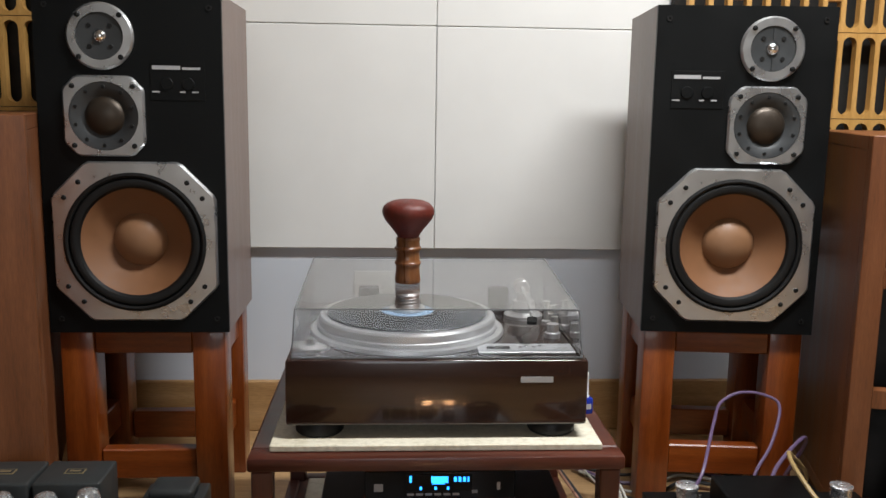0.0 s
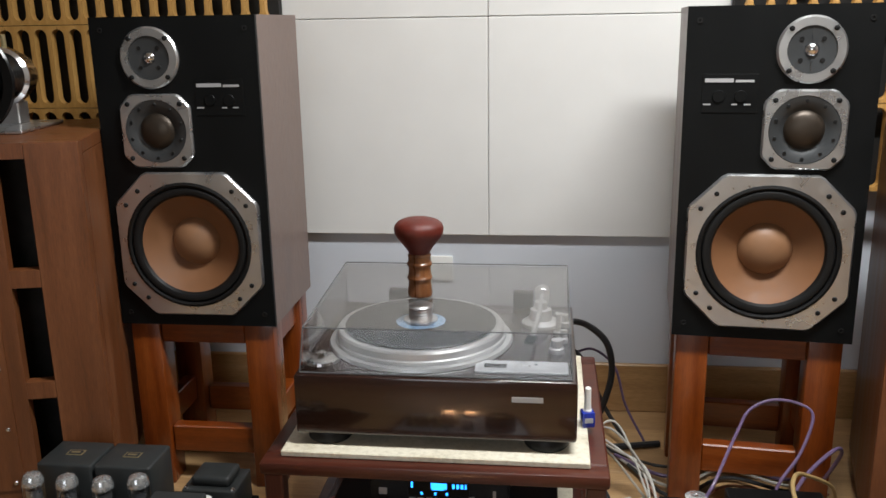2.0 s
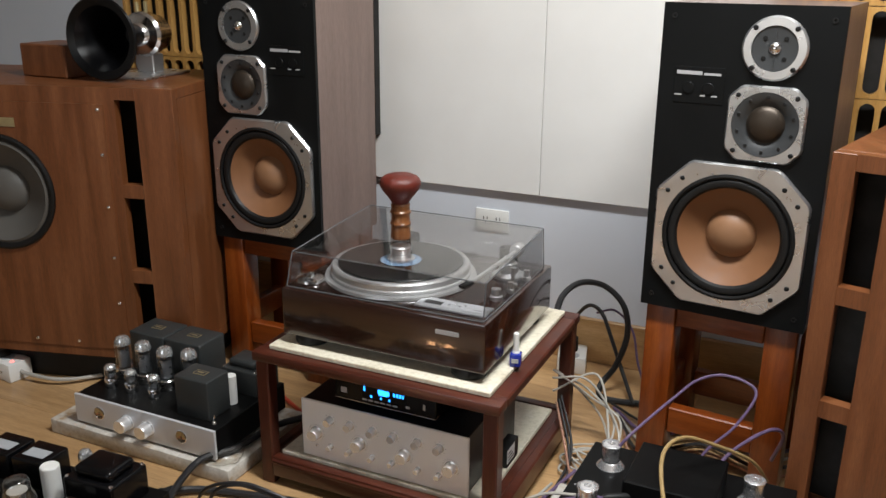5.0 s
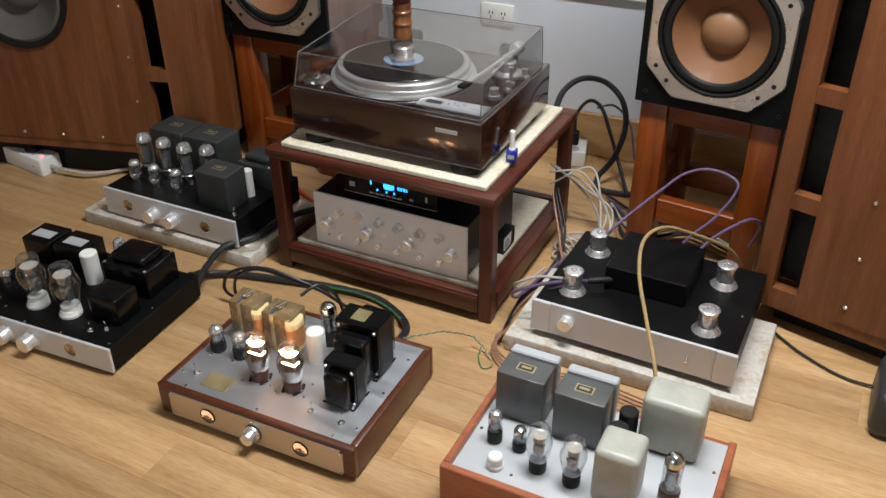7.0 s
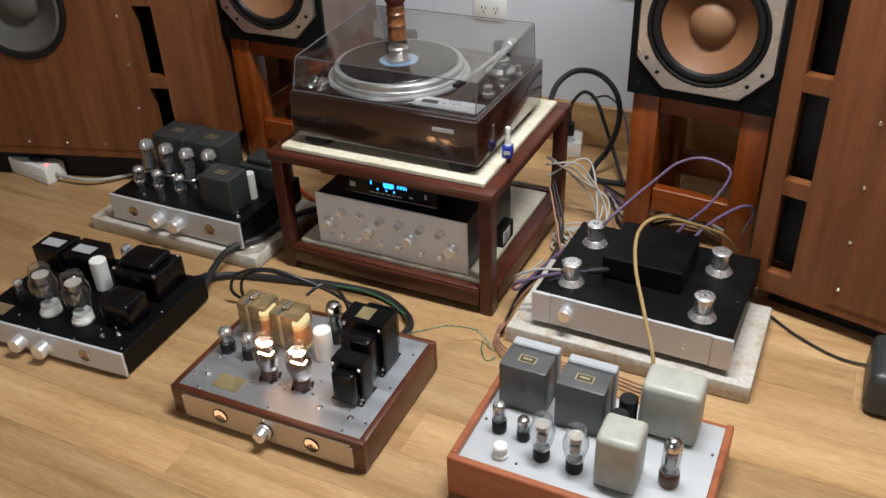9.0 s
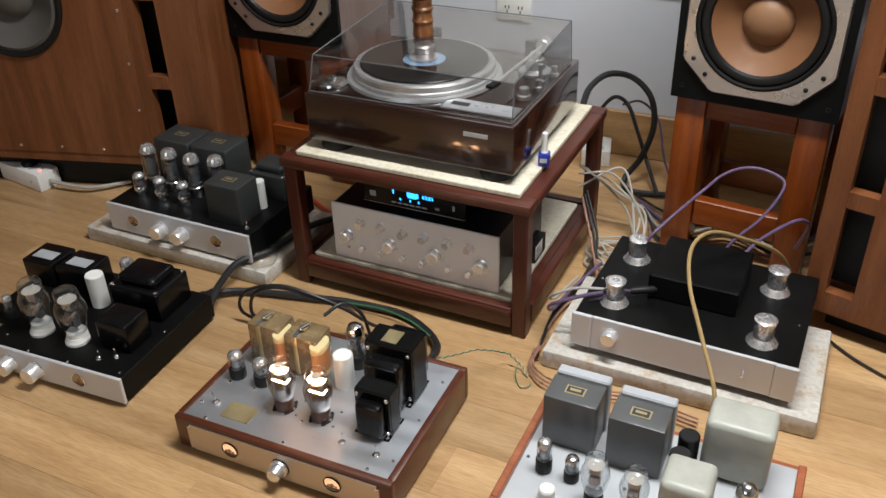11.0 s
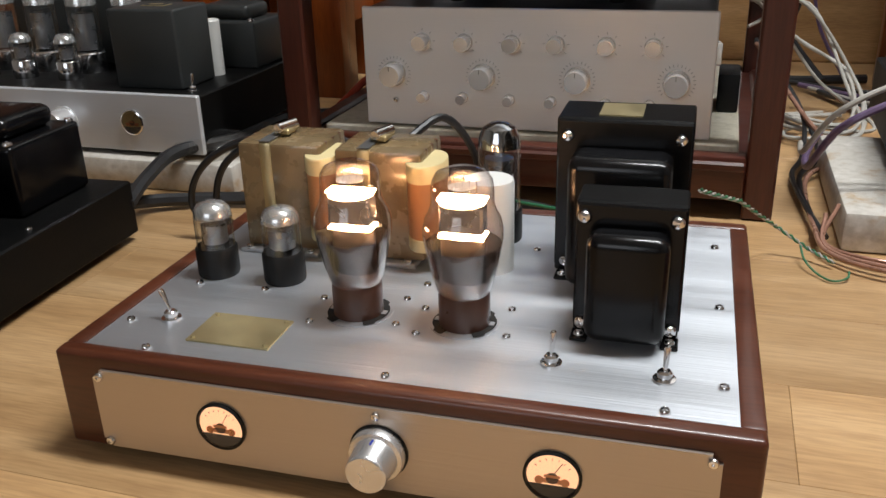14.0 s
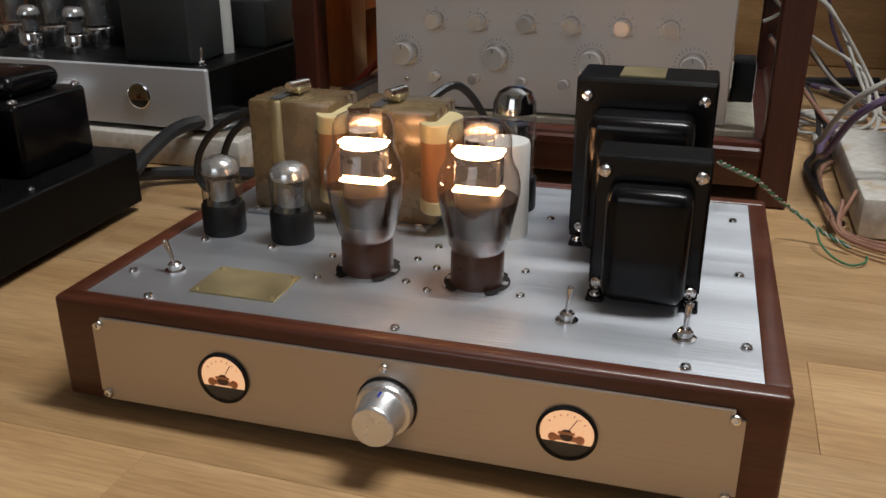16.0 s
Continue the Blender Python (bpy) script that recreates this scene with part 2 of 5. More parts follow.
RED_CABLE = plain("red_cable", (0.45, 0.06, 0.03), 0.4, 0, 0.1, 40)
PINK_CABLE = plain("clear_copper_cable", (0.34, 0.18, 0.125), 0.3, 0.3, 0.2, 60)
YELLOW = plain("yellow_tape", (0.70, 0.52, 0.03), 0.5, 0, 0.06)
# Near-black; the shade inside holes and slots is put into this colour.
DARK_HOLE = plain("dark_void", (0.010, 0.009, 0.008), 0.8, 0, 0.2)
BULB = glass("bulb_glass", (0.93, 0.88, 0.86), 0.04, 0.10)
CLEAR_BULB = glass("clear_bulb_glass", (0.90, 0.92, 0.93), 0.06, 0.13)
LID_GLASS = glass("smoky_acrylic", (0.90, 0.90, 0.90), 0.06, 0.03)
METER_GLASS = glass("meter_glass", (0.95, 0.95, 0.95))
FILAMENT = glow("hot_filament", (1.0, 0.56, 0.27), 78.0)
METER_GLOW = glow("lit_meter_dial", (1.0, 0.56, 0.30), 1.15)
DISPLAY = glow("blue_display", (0.02, 0.30, 1.0), 3.2)
RED_LED = glow("red_led", (1.0, 0.06, 0.05), 8.0)
LAMP_GLOW = glow("lamp_diffuser", (1.0, 0.94, 0.86), 3.0)


# ---- shape helpers ----
def cube(bm, x0, x1, y0, y1, z0, z1, bev=0.0, seg=1, m=None):
    vs = [bm.verts.new((x, y, z)) for x in (x0, x1) for y in (y0, y1) for z in (z0, z1)]
    fs = [bm.faces.new([vs[i] for i in q]) for q in ((0, 1, 3, 2), (4, 6, 7, 5), (0, 4, 5, 1), (2, 3, 7, 6), (0, 2, 6, 4), (1, 5, 7, 3))]
    geo = vs
    if bev:
        es = list({e for f in fs for e in f.edges})
        r = bmesh.ops.bevel(bm, geom=es, offset=bev, segments=seg, affect="EDGES", profile=0.5)
        geo = list({v for f in r["faces"] for v in f.verts} | {v for v in vs if v.is_valid})
    if m is not None:
        bmesh.ops.transform(bm, matrix=m, verts=geo)
    return bm


def block(*a, **k):
    return cube(bmesh.new(), *a, **k)


def lathe(bm, profile, seg=28, m=None, shape=None):
    """Turns a profile of (radius, height) round z. shape: a factor on the radius by angle."""
    m = m or Matrix()
    rings = []
    for r, z in profile:
        if r < 1e-6:
            rings.append([bm.verts.new(m @ Vector((0, 0, z)))])
        else:
            rings.append([bm.verts.new(m @ Vector((r * math.cos(a), r * math.sin(a), z))) for a in (2 * math.pi * i / seg for i in range(seg))])
    for p, q in zip(rings, rings[1:]):
        for i in range(seg):
            j = (i + 1) % seg
            f = [p[i % len(p)], p[j % len(p)], q[j % len(q)], q[i % len(q)]]
            f = list(dict.fromkeys(f))
            if len(f) > 2:
                bm.faces.new(f)
    return bm


def turned(profile, seg=28, m=None):
    return lathe(bmesh.new(), profile, seg, m)


def rod(r, h, bev=0.001, seg=24, m=None):
    """A solid cylinder from z = 0 to h with eased edges."""
    return turned([(0, 0), (r - bev, 0), (r, bev), (r, h - bev), (r - bev, h), (0, h)], seg, m)


def facing(x, y, z):
    """Local z turned to the front (towards -y), at a place."""
    return Matrix.Translation((x, y, z)) @ Matrix.Rotation(radians(90), 4, "X")


def sweep(bm, pts, r, seg=8, steps=8):
    """A round cable through points."""
    p = [Vector(q) for q in pts]
    p = [2 * p[0] - p[1]] + p + [2 * p[-1] - p[-2]]
    line = []
    for a, b, c, d in zip(p, p[1:], p[2:], p[3:]):
        for k in range(steps):
            t = k / steps
            line.append(0.5 * (2 * b + (c - a) * t + (2 * a - 5 * b + 4 * c - d) * t * t + (3 * b - a - 3 * c + d) * t ** 3))
    line.append(p[-2])
    up, last = Vector((0.31, 0.17, 0.93)), None
    for i, q in enumerate(line):
        w = (line[min(i + 1, len(line) - 1)] - line[max(i - 1, 0)]).normalized()
        u = (up - w * up.dot(w)).normalized()
        v = w.cross(u)
        up = u
        ring = [bm.verts.new(q + r * (math.cos(a) * u + math.sin(a) * v)) for a in (2 * math.pi * k / seg for k in range(seg))]
        if last:
            for k in range(seg):
                bm.faces.new((last[k], last[(k + 1) % seg], ring[(k + 1) % seg], ring[k]))
        else:
            bm.faces.new(ring[::-1])
        last = ring
    bm.faces.new(last)
    return bm


def outline_plate(bm, radius_at, r_in, z0, z1, seg=64, m=None, bev=0.004):
    """A plate with a free outer outline and a round hole."""
    m = m or Matrix()
    rows = []
    for f, z in ((None, z0), (None, z0 + (z1 - z0) * 0.5), ("in", z1), ("hole", z1), ("hole", z0)):
        row = []
        for i in range(seg):
            a = 2 * math.pi * (i + 0.5) / seg
            r = r_in if f == "hole" else radius_at(a) - (bev if f == "in" else 0)
            row.append(bm.verts.new(m @ Vector((r * math.cos(a), r * math.sin(a), z))))
        rows.append(row)
    for p, q in zip(rows, rows[1:]):
        for i in range(seg):
            j = (i + 1) % seg
            bm.faces.new((p[i], p[j], q[j], q[i]))
    return bm


def rect_hole(bm, x0, x1, z0, z1, cx, cz, r, y0, y1, seg=64):
    """An upright board between y0 and y1 with a round hole."""
    angs = [2 * math.pi * i / seg for i in range(seg)] + [math.atan2(z - cz, x - cx) % (2 * math.pi) for x in (x0, x1) for z in (z0, z1)]
    rows = [[], [], [], []]
    for a in sorted(angs):
        c, s = math.cos(a), math.sin(a)
        k = min(((x1 if c > 0 else x0) - cx) / c if abs(c) > 1e-9 else 9e9, ((z1 if s > 0 else z0) - cz) / s if abs(s) > 1e-9 else 9e9)
        for row, rr, y in zip(rows, (r, k, k, r), (y0, y0, y1, y1)):
            row.append(bm.verts.new((cx + rr * c, y, cz + rr * s)))
    n = len(angs)
    for p, q in zip(rows, rows[1:] + rows[:1]):
        for i in range(n):
            j = (i + 1) % n
            bm.faces.new((p[i], p[j], q[j], q[i]))
    return bm


def open_front(bm, y):
    """Takes away the faces that lie in the plane y."""
    bmesh.ops.delete(bm, geom=[f for f in bm.faces if all(abs(v.co.y - y) < 1e-5 for v in f.verts)], context="FACES")
    return bm


def cut_square(a, c):
    """The outline of a square of half-width a with its corners cut."""
    return lambda t: min(a / max(abs(math.cos(t)), abs(math.sin(t))), c / (abs(math.cos(t)) + abs(math.sin(t))))


def part(name, bm, material, parent=None, label="", smooth=35):
    bmesh.ops.recalc_face_normals(bm, faces=bm.faces)
    me = bpy.data.meshes.new(name)
    bm.to_mesh(me)
    bm.free()
    me.materials.append(material)
    me.shade_smooth()
    me.set_sharp_from_angle(angle=radians(smooth))
    ob = new(name, me)
    ob.parent = parent
    if label:
        ob["label"] = label
    return ob


def thing(name, x, y, z, rz, label, category, group=""):
    ob = new(name)
    ob.empty_display_size = 0.05
    ob.matrix_world = pose(x, y, z, 0, 0, rz)
    return tagged(ob, label, category, group)


def solid(name, bm, material, label, category, group="", kind=""):
    """A thing that is one mesh."""
    return tagged(part(name, bm, material), label, category, group, kind)


def screw(parent, x, y, z, r=0.0035, front=False, mat=None, name="screw"):
    m = facing(x, y, z) if front else Matrix.Translation((x, y, z))
    bm = turned([(r, 0), (r, r * 0.35), (r * 0.75, r * 0.7), (r * 0.3, r * 0.8), (r * 0.25, r * 0.45), (0, r * 0.45)], 12, m)
    return part(name, bm, mat or CHROME, parent)


# ---- setting ----
X0, X1, Y0, Y1 = -2.3, 2.5, -2.5, 2.385
part("wall_north", block(X0 - 0.15, X1 + 0.15, Y1, Y1 + 0.15, 0, CEIL), WALL)
# Side and rear walls stay out of view; their darkness holds back bounce.
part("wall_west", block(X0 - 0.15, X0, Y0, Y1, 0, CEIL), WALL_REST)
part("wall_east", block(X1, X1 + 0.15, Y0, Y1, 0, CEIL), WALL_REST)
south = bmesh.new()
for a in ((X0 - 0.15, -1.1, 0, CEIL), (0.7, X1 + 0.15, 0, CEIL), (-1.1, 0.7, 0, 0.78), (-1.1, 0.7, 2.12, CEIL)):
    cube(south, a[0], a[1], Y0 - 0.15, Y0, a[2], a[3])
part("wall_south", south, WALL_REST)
part("ceiling", block(X0 - 0.15, X1 + 0.15, Y0 - 0.15, Y1 + 0.15, CEIL, CEIL + 0.12), CEILING)
for n, lab, cat in (("wall_north", "pale bluish white painted wall", "wall"), ("wall_west", "unseen side wall, dark to cut bounced light", "wall"),
                    ("wall_east", "unseen side wall, dark to cut bounced light", "wall"), ("wall_south", "unseen rear wall with a window opening, dark to cut bounced light", "wall"),
                    ("ceiling", "plain white ceiling", "ceiling")):
    tagged(bpy.data.objects[n], lab, cat, kind="structure")
win = tagged(new("window_1"), "white framed window in the rear wall", "window", kind="structure")
wf = bmesh.new()
for a in ((-1.1, 0.7, 0.78, 0.83), (-1.1, 0.7, 2.07, 2.12), (-1.1, -1.05, 0.83, 2.07), (0.65, 0.7, 0.83, 2.07), (-0.225, -0.175, 0.83, 2.07)):
    cube(wf, a[0], a[1], Y0 - 0.1, Y0 - 0.05, a[2], a[3], 0.004)
part("window_frame", wf, WHITE, win)
lamp = thing("ceiling_lamp", 0.86, 1.10, CEIL, 0, "long white ceiling lamp, switched on", "lamp")
part("housing", block(-0.62, 0.62, -0.13, 0.13, -0.05, 0, 0.006), WHITE, lamp)
part("diffuser", block(-0.6, 0.6, -0.11, 0.11, -0.075, -0.05, 0.008), LAMP_GLOW, lamp)

part("baseboard", block(X0, X1, Y1 - 0.016, Y1, 0.0, 0.15, 0.004), SKIRT)
tagged(bpy.data.objects["baseboard"], "orange-brown wooden baseboard along the wall", "baseboard", kind="structure")

panels = tagged(new("wall_panel"), "smooth white boards fixed on the wall with fine joints", "wall panel", kind="structure")
for x0, x1 in ((-0.62, 0.1033), (0.1047, 0.735)):
    for z0, z1 in ((0.535, 1.1392), (1.1406, 1.75)):
        part("panel", block(x0, x1, 2.363, Y1, z0, z1, 0.002), BOARD, panels)


def slat_mesh(p, w, h, rail):
    """One upright bar that flares into the rails above and below it with rounded corners."""
    bm = bmesh.new()
    rr = (p - w) / 2
    side = [(p / 2, 0), (p / 2, rail)]
    side += [(p / 2 - rr * math.sin(a), rail + rr * (1 - math.cos(a))) for a in (math.pi / 2 * i / 4 for i in range(1, 5))]
    right = side + [(x, h - z) for x, z in reversed(side)]
    ring = right + [(-x, z) for x, z in reversed(right)]
    front = [bm.verts.new((x, -0.030, z)) for x, z in ring]
    back = [bm.verts.new((x, -0.006, z)) for x, z in ring]
    n = len(right)
    for row, y in ((front, 0), (back, 1)):
        for i in range(n - 1):
            bm.faces.new((row[i], row[i + 1], row[2 * n - 2 - i], row[2 * n - 1 - i]))
    for i in range(2 * n):
        j = (i + 1) % (2 * n)
        bm.faces.new((front[i], front[j], back[j], back[i]))
    return bm


def lattice(x, count, label):
    """Stacked pine lattice panels with upright slots, staggered bridges and a dark back."""
    t = thing("acoustic_lattice", x, 2.30, 0, 0, label, "acoustic panel", "lattice panels on the wall")
    p, h = 0.051, 0.2255
    first = None
    for k in range(5):
        for i in range(count):
            if first is None:
                ob = first = part("slat", slat_mesh(p - 0.0006, 0.0135, h - 0.002, 0.010), LATTICE, t)
            else:
                ob = first.copy()
                scene.collection.objects.link(ob)
            ob.location = ((i + 0.5) * p, 0.0006 * (k % 2), 0.687 + k * h)
            if k != 1 and i % 5 == 2:
                part("bridge", block((i + 0.5) * p + 0.006, (i + 1.5) * p - 0.006, -0.028, -0.008, 0.687 + k * h + 0.078, 0.687 + k * h + 0.092, 0.003), LATTICE, t)
    part("backing", block(-0.001, p * count + 0.001, 0.03, 0.06, 0.687, 0.687 + 5 * h), DARK_HOLE, t, "black backing")
    return t


lattice(-1.483, 20, "golden pine acoustic lattice behind the horn and speaker")
lattice(0.738, 20, "golden pine acoustic lattice behind the speaker")


# ---- monitor loudspeakers and their stands ----
def monitor(x, y, rz, side, label):
    """A three-way box; side +1 has the small drivers to its own right."""
    t = thing("monitor_speaker", x, y, 0.436, rz, label, "loudspeaker", "pair of monitor speakers")
    w, d, h = 0.19, 0.325, 0.715
    part("cabinet", open_front(block(-w, w, 0.012, d, 0, h, 0.0), 0.012), VINYL, t, "brown woodgrain cabinet")
    bf = rect_hole(bmesh.new(), -w, w, 0, 0.375, 0, 0.199, 0.147, 0, 0.0118)
    cube(bf, -w, w, 0, 0.0118, 0.375, h)
    part("baffle", bf, BLACK, t, "matt black front")
    for sx in (-1, 1):
        for z in (0.03, h - 0.028):
            part("grille_socket", turned([(0.006, 0), (0.006, 0.002), (0.003, 0.002), (0.003, -0.002), (0, -0.002)], 14, facing(sx * 0.165, -0.0002, z)), RUBBER, t)

    def driver(name, cx, cz, frame_bm, fm, pieces, screws):
        f = part(name, frame_bm, fm, t, "silver driver frame")
        for pn, prof, mat, lab in pieces:
            part(pn, turned(prof, 48, facing(cx, 0, cz)), mat, f, lab)
        for px, pz in screws:
            screw(f, cx + px, -0.0105, cz + pz, 0.0055, True, RUBBER)
        return f

    m = facing(0, 0, 0.199)
    wf = outline_plate(bmesh.new(), cut_square(0.171, 0.268), 0.146, 0, 0.011, 96, m)
    driver("woofer", 0, 0.199, wf, CAST, (
        ("gasket", [(0.149, 0.002), (0.149, 0.0125), (0.143, 0.0145), (0.139, 0.0125), (0.138, 0.006)], RUBBER, ""),
        ("surround", [(0.139, 0.006), (0.134, 0.012), (0.127, 0.0135), (0.120, 0.011), (0.115, 0.003)], RUBBER, "black rubber surround"),
        ("cone", [(0.1155, 0.004), (0.105, -0.006), (0.085, -0.020), (0.056, -0.036)], CONE, "tan paper cone"),
        ("dust_cap", [(0.058, -0.036), (0.054, -0.028), (0.043, -0.017), (0.027, -0.009), (0.01, -0.0055), (0, -0.005)], CAP, "lighter tan dome")),
        [(a * 0.112, b * 0.128) for a in (-1, 1) for b in (-1, 1)] + [(a * 0.143, b * 0.095) for a in (-1, 1) for b in (-1, 1)])
    cx = 0.055 * side
    mf = outline_plate(bmesh.new(), cut_square(0.083, 0.139), 0.071, 0, 0.010, 64, facing(cx * 0.97, 0, 0.464))
    mid = driver("midrange", cx * 0.97, 0.464, mf, CAST, (
        ("plate", [(0.072, 0.003), (0.070, 0.009), (0.052, 0.007), (0.046, 0.002), (0.040, 0.0)], DRIVER_GREY, "grey ring plate"),
        ("dome", [(0.041, 0.0), (0.038, 0.005), (0.030, 0.010), (0.018, 0.0135), (0.008, 0.015), (0, 0.0152)], DOME, "smoked metal dome")),
        [(a * 0.061, b * 0.061) for a in (-1, 1) for b in (-1, 1)])
    for i in range(10):
        a = 2 * math.pi * i / 10 + 0.3
        part("stud", rod(0.004, 0.0025, 0.0008, 10, facing(cx * 0.97 + 0.060 * math.cos(a), -0.0075, 0.464 + 0.060 * math.sin(a))), RUBBER, mid)
    tf = outline_plate(bmesh.new(), lambda a: 0.068, 0.048, 0, 0.009, 64, facing(cx, 0, 0.626))
    tw = driver("tweeter", cx, 0.626, tf, CAST, (
        ("plate", [(0.049, 0.002), (0.047, 0.006), (0.014, 0.004)], DRIVER_GREY, "grey disc"),
        ("dome", [(0.014, 0.003), (0.012, 0.008), (0.006, 0.012), (0, 0.013)], CHROME, "small bright dome")),
        [(a * 0.042, b * 0.042) for a in (-1, 1) for b in (-1, 1)])
    for i in range(4):
        a = math.pi / 4 + i * math.pi / 2
        part("port_hole", rod(0.005, 0.0015, 0.0004, 10, facing(cx + 0.030 * math.cos(a), -0.0052, 0.626 + 0.030 * math.sin(a))), RUBBER, tw)
    for a in (1, 3) if side > 0 else ():
        q = facing(cx, -0.0055, 0.626) @ Matrix.Rotation(a * math.pi / 2, 4, "Z")
        part("rib", block(0.017, 0.043, -0.0010, 0.0010, 0, 0.0016, m=q), DRIVER_GREY, tw)
    lx = -0.098 * side
    plate = part("control_plate", block(lx - 0.056, lx + 0.056, -0.0015, -0.0002, 0.498, 0.578, 0.0004), BLACK, t, "black label plate")
    part("logo_bar", block(lx - 0.051, lx + 0.006, -0.0026, -0.0014, 0.561, 0.569), GREY_MARK, plate, "white lettering bar")
    part("model_bar", block(lx + 0.010, lx + 0.047, -0.0026, -0.0014, 0.561, 0.566), GREY_MARK, plate, "small white lettering bar")
    for dx, ww in ((-0.045, 0.016), (0.010, 0.011), (0.036, 0.013)):
        part("scale_bar", block(lx + dx - ww / 2, lx + dx + ww / 2, -0.0026, -0.0014, 0.514, 0.517), GREY_MARK, plate)
    for dx in (-0.022, 0.022):
        part("level_dial", rod(0.013, 0.003, 0.001, 24, facing(lx + dx, -0.0014, 0.532)), BLACK, plate)
    return t


def stand(x, y, rz, label):
    t = thing("speaker_stand", x, y, 0, rz, label, "speaker stand", "pair of speaker stands")
    w, d, h, l = 0.178, 0.315, 0.434, 0.036
    for sx in (-1, 1):
        for yy in (0.012 + l, d - l):
            part("leg", block(sx * (w - l) - l, sx * (w - l) + l, yy - l, yy + l, 0, h - 0.002, 0.004, 2), STAND_WOOD, t)
        part("side_rail", block(sx * (w - 0.028) - 0.018, sx * (w - 0.028) + 0.018, 0.085, d - 0.073, h - 0.075, h - 0.003, 0.003), STAND_WOOD, t)
        part("low_side_rail", block(sx * (w - 0.036) - 0.016, sx * (w - 0.036) + 0.016, 0.085, d - 0.073, 0.13, 0.20, 0.003), STAND_WOOD, t)
    for yy in (0.018, d - 0.052):
        part("rail", block(-w + 0.073, w - 0.073, yy, yy + 0.034, h - 0.052, h - 0.003, 0.003), STAND_RAIL, t)
        part("low_rail", block(-w + 0.073, w - 0.073, yy + 0.008, yy + 0.042, 0.085, 0.155, 0.003), STAND_RAIL, t)
    return t


monitor(-0.556, 1.834, 0.5, -1, "black-fronted three-way speaker with tan woofer on a wooden stand")
monitor(0.741, 1.832, -5.5, 1, "black-fronted three-way speaker with tan woofer, toed in on its stand")
stand(-0.556, 1.838, 0.5, "reddish stained pine speaker stand")
stand(0.741, 1.838, -5.5, "reddish stained pine speaker stand with cables behind")


# ---- large teak cabinets with slot ports ----
def big_cabinet(x, y, rz, inner, label, drop=0.0):
    """Origin: the inner front corner; the box runs away from it along -inner * x."""
    t = thing("bass_cabinet", x, y, -drop, rz, label, "loudspeaker", "pair of bass cabinets")
    w, d, z0, z1 = 0.99, 0.46, 0.102 if inner > 0 else 0.075, 0.905
    s = -inner
    ax = lambda a, b: (min(s * a, s * b), max(s * a, s * b))
    part("plinth", block(*ax(0.05, w - 0.05), 0.05, d - 0.03, drop, z0 + 0.001), RUBBER, t, "black recessed base")
    slots = ((0.13, 0.345), (0.383, 0.598), (0.636, 0.872))
    sx0, sx1 = (0.108, 0.168) if inner > 0 else (0.046, 0.106)
    for a in ((0.0, sx0), (w - sx0, w)):
        part("front_stile", block(*ax(*a), 0, 0.03, z0, z1, 0.0015), CABINET_WOOD, t)
    part("front_board", rect_hole(bmesh.new(), *ax(sx1, w - sx1), z0, z1, s * 0.545, 0.600, 0.154, 0, 0.03), CABINET_WOOD, t)
    for a, b in ((z0, 0.13), (0.345, 0.383), (0.598, 0.636), (0.872, z1)):
        for q in ((sx0, sx1), (w - sx1, w - sx0)):
            part("slot_bridge", block(*ax(*q), 0.0006, 0.03, a, b), CABINET_WOOD, t)
    part("top_board", block(*ax(0.0, w), 0.03, d, z1 - 0.03, z1, 0.002), CABINET_WOOD, t)
    part("bottom_board", block(*ax(0.0, w), 0.03, d, z0, z0 + 0.03, 0.002), CABINET_WOOD, t)
    for q in ((0.0, 0.025), (w - 0.025, w)):
        part("side_board", block(*ax(*q), 0.03, d, z0 + 0.03, z1 - 0.03), CABINET_WOOD, t)
    part("back_board", block(*ax(0.025, w - 0.025), d - 0.025, d, z0 + 0.03, z1 - 0.03), CABINET_WOOD, t)
    # Added sheet whose dark colour gives the slots their inner shade.
    part("slot_shade", block(*ax(0.03, w - 0.03), 0.10, 0.115, z0 + 0.03, z1 - 0.03), DARK_HOLE, t, "added dark sheet for the shade behind the slots")
    part("baffle_panel", rect_hole(bmesh.new(), *ax(0.200, w - 0.200), z0 + 0.03, z1 - 0.045, s * 0.545, 0.600, 0.154, -0.004, -0.0003), CABINET_WOOD, t, "screwed baffle panel")
    for zz in (0.15, 0.28, 0.42, 0.57, 0.72, 0.845):
        for xx in (0.216, w - 0.216):
            screw(t, s * xx, -0.0035, zz, 0.0055, True)
    for xx in (0.36, w / 2, w - 0.36):
        screw(t, s * xx, -0.0035, 0.15, 0.0055, True)
    c = facing(s * 0.545, -0.003, 0.600)
    wf = part("woofer", turned([(0.170, 0), (0.170, 0.008), (0.164, 0.011), (0.154, 0.009), (0.150, 0.004)], 64, c), RUBBER, t, "black woofer rim")
    part("cone", turned([(0.152, 0.005), (0.143, 0.009), (0.134, 0.002), (0.100, -0.02), (0.066, -0.035)], 64, c), GREY_CONE, wf, "grey-brown paper cone")
    part("dust_cap", turned([(0.068, -0.035), (0.060, -0.018), (0.042, -0.006), (0.02, -0.001), (0, 0)], 48, c), GREY_CONE, wf)
    if inner > 0:
        part("brand_plate", block(*ax(0.47, 0.53), -0.006, -0.0045, 0.79, 0.815), BRASS, t, "small brass plate")
    return t


big_cabinet(-0.690, 1.630, 16, 1, "teak bass cabinet with slot ports and a large woofer")
big_cabinet(0.938, 1.650, -14, -1, "teak bass cabinet with slot ports and bright screws", 0.018)

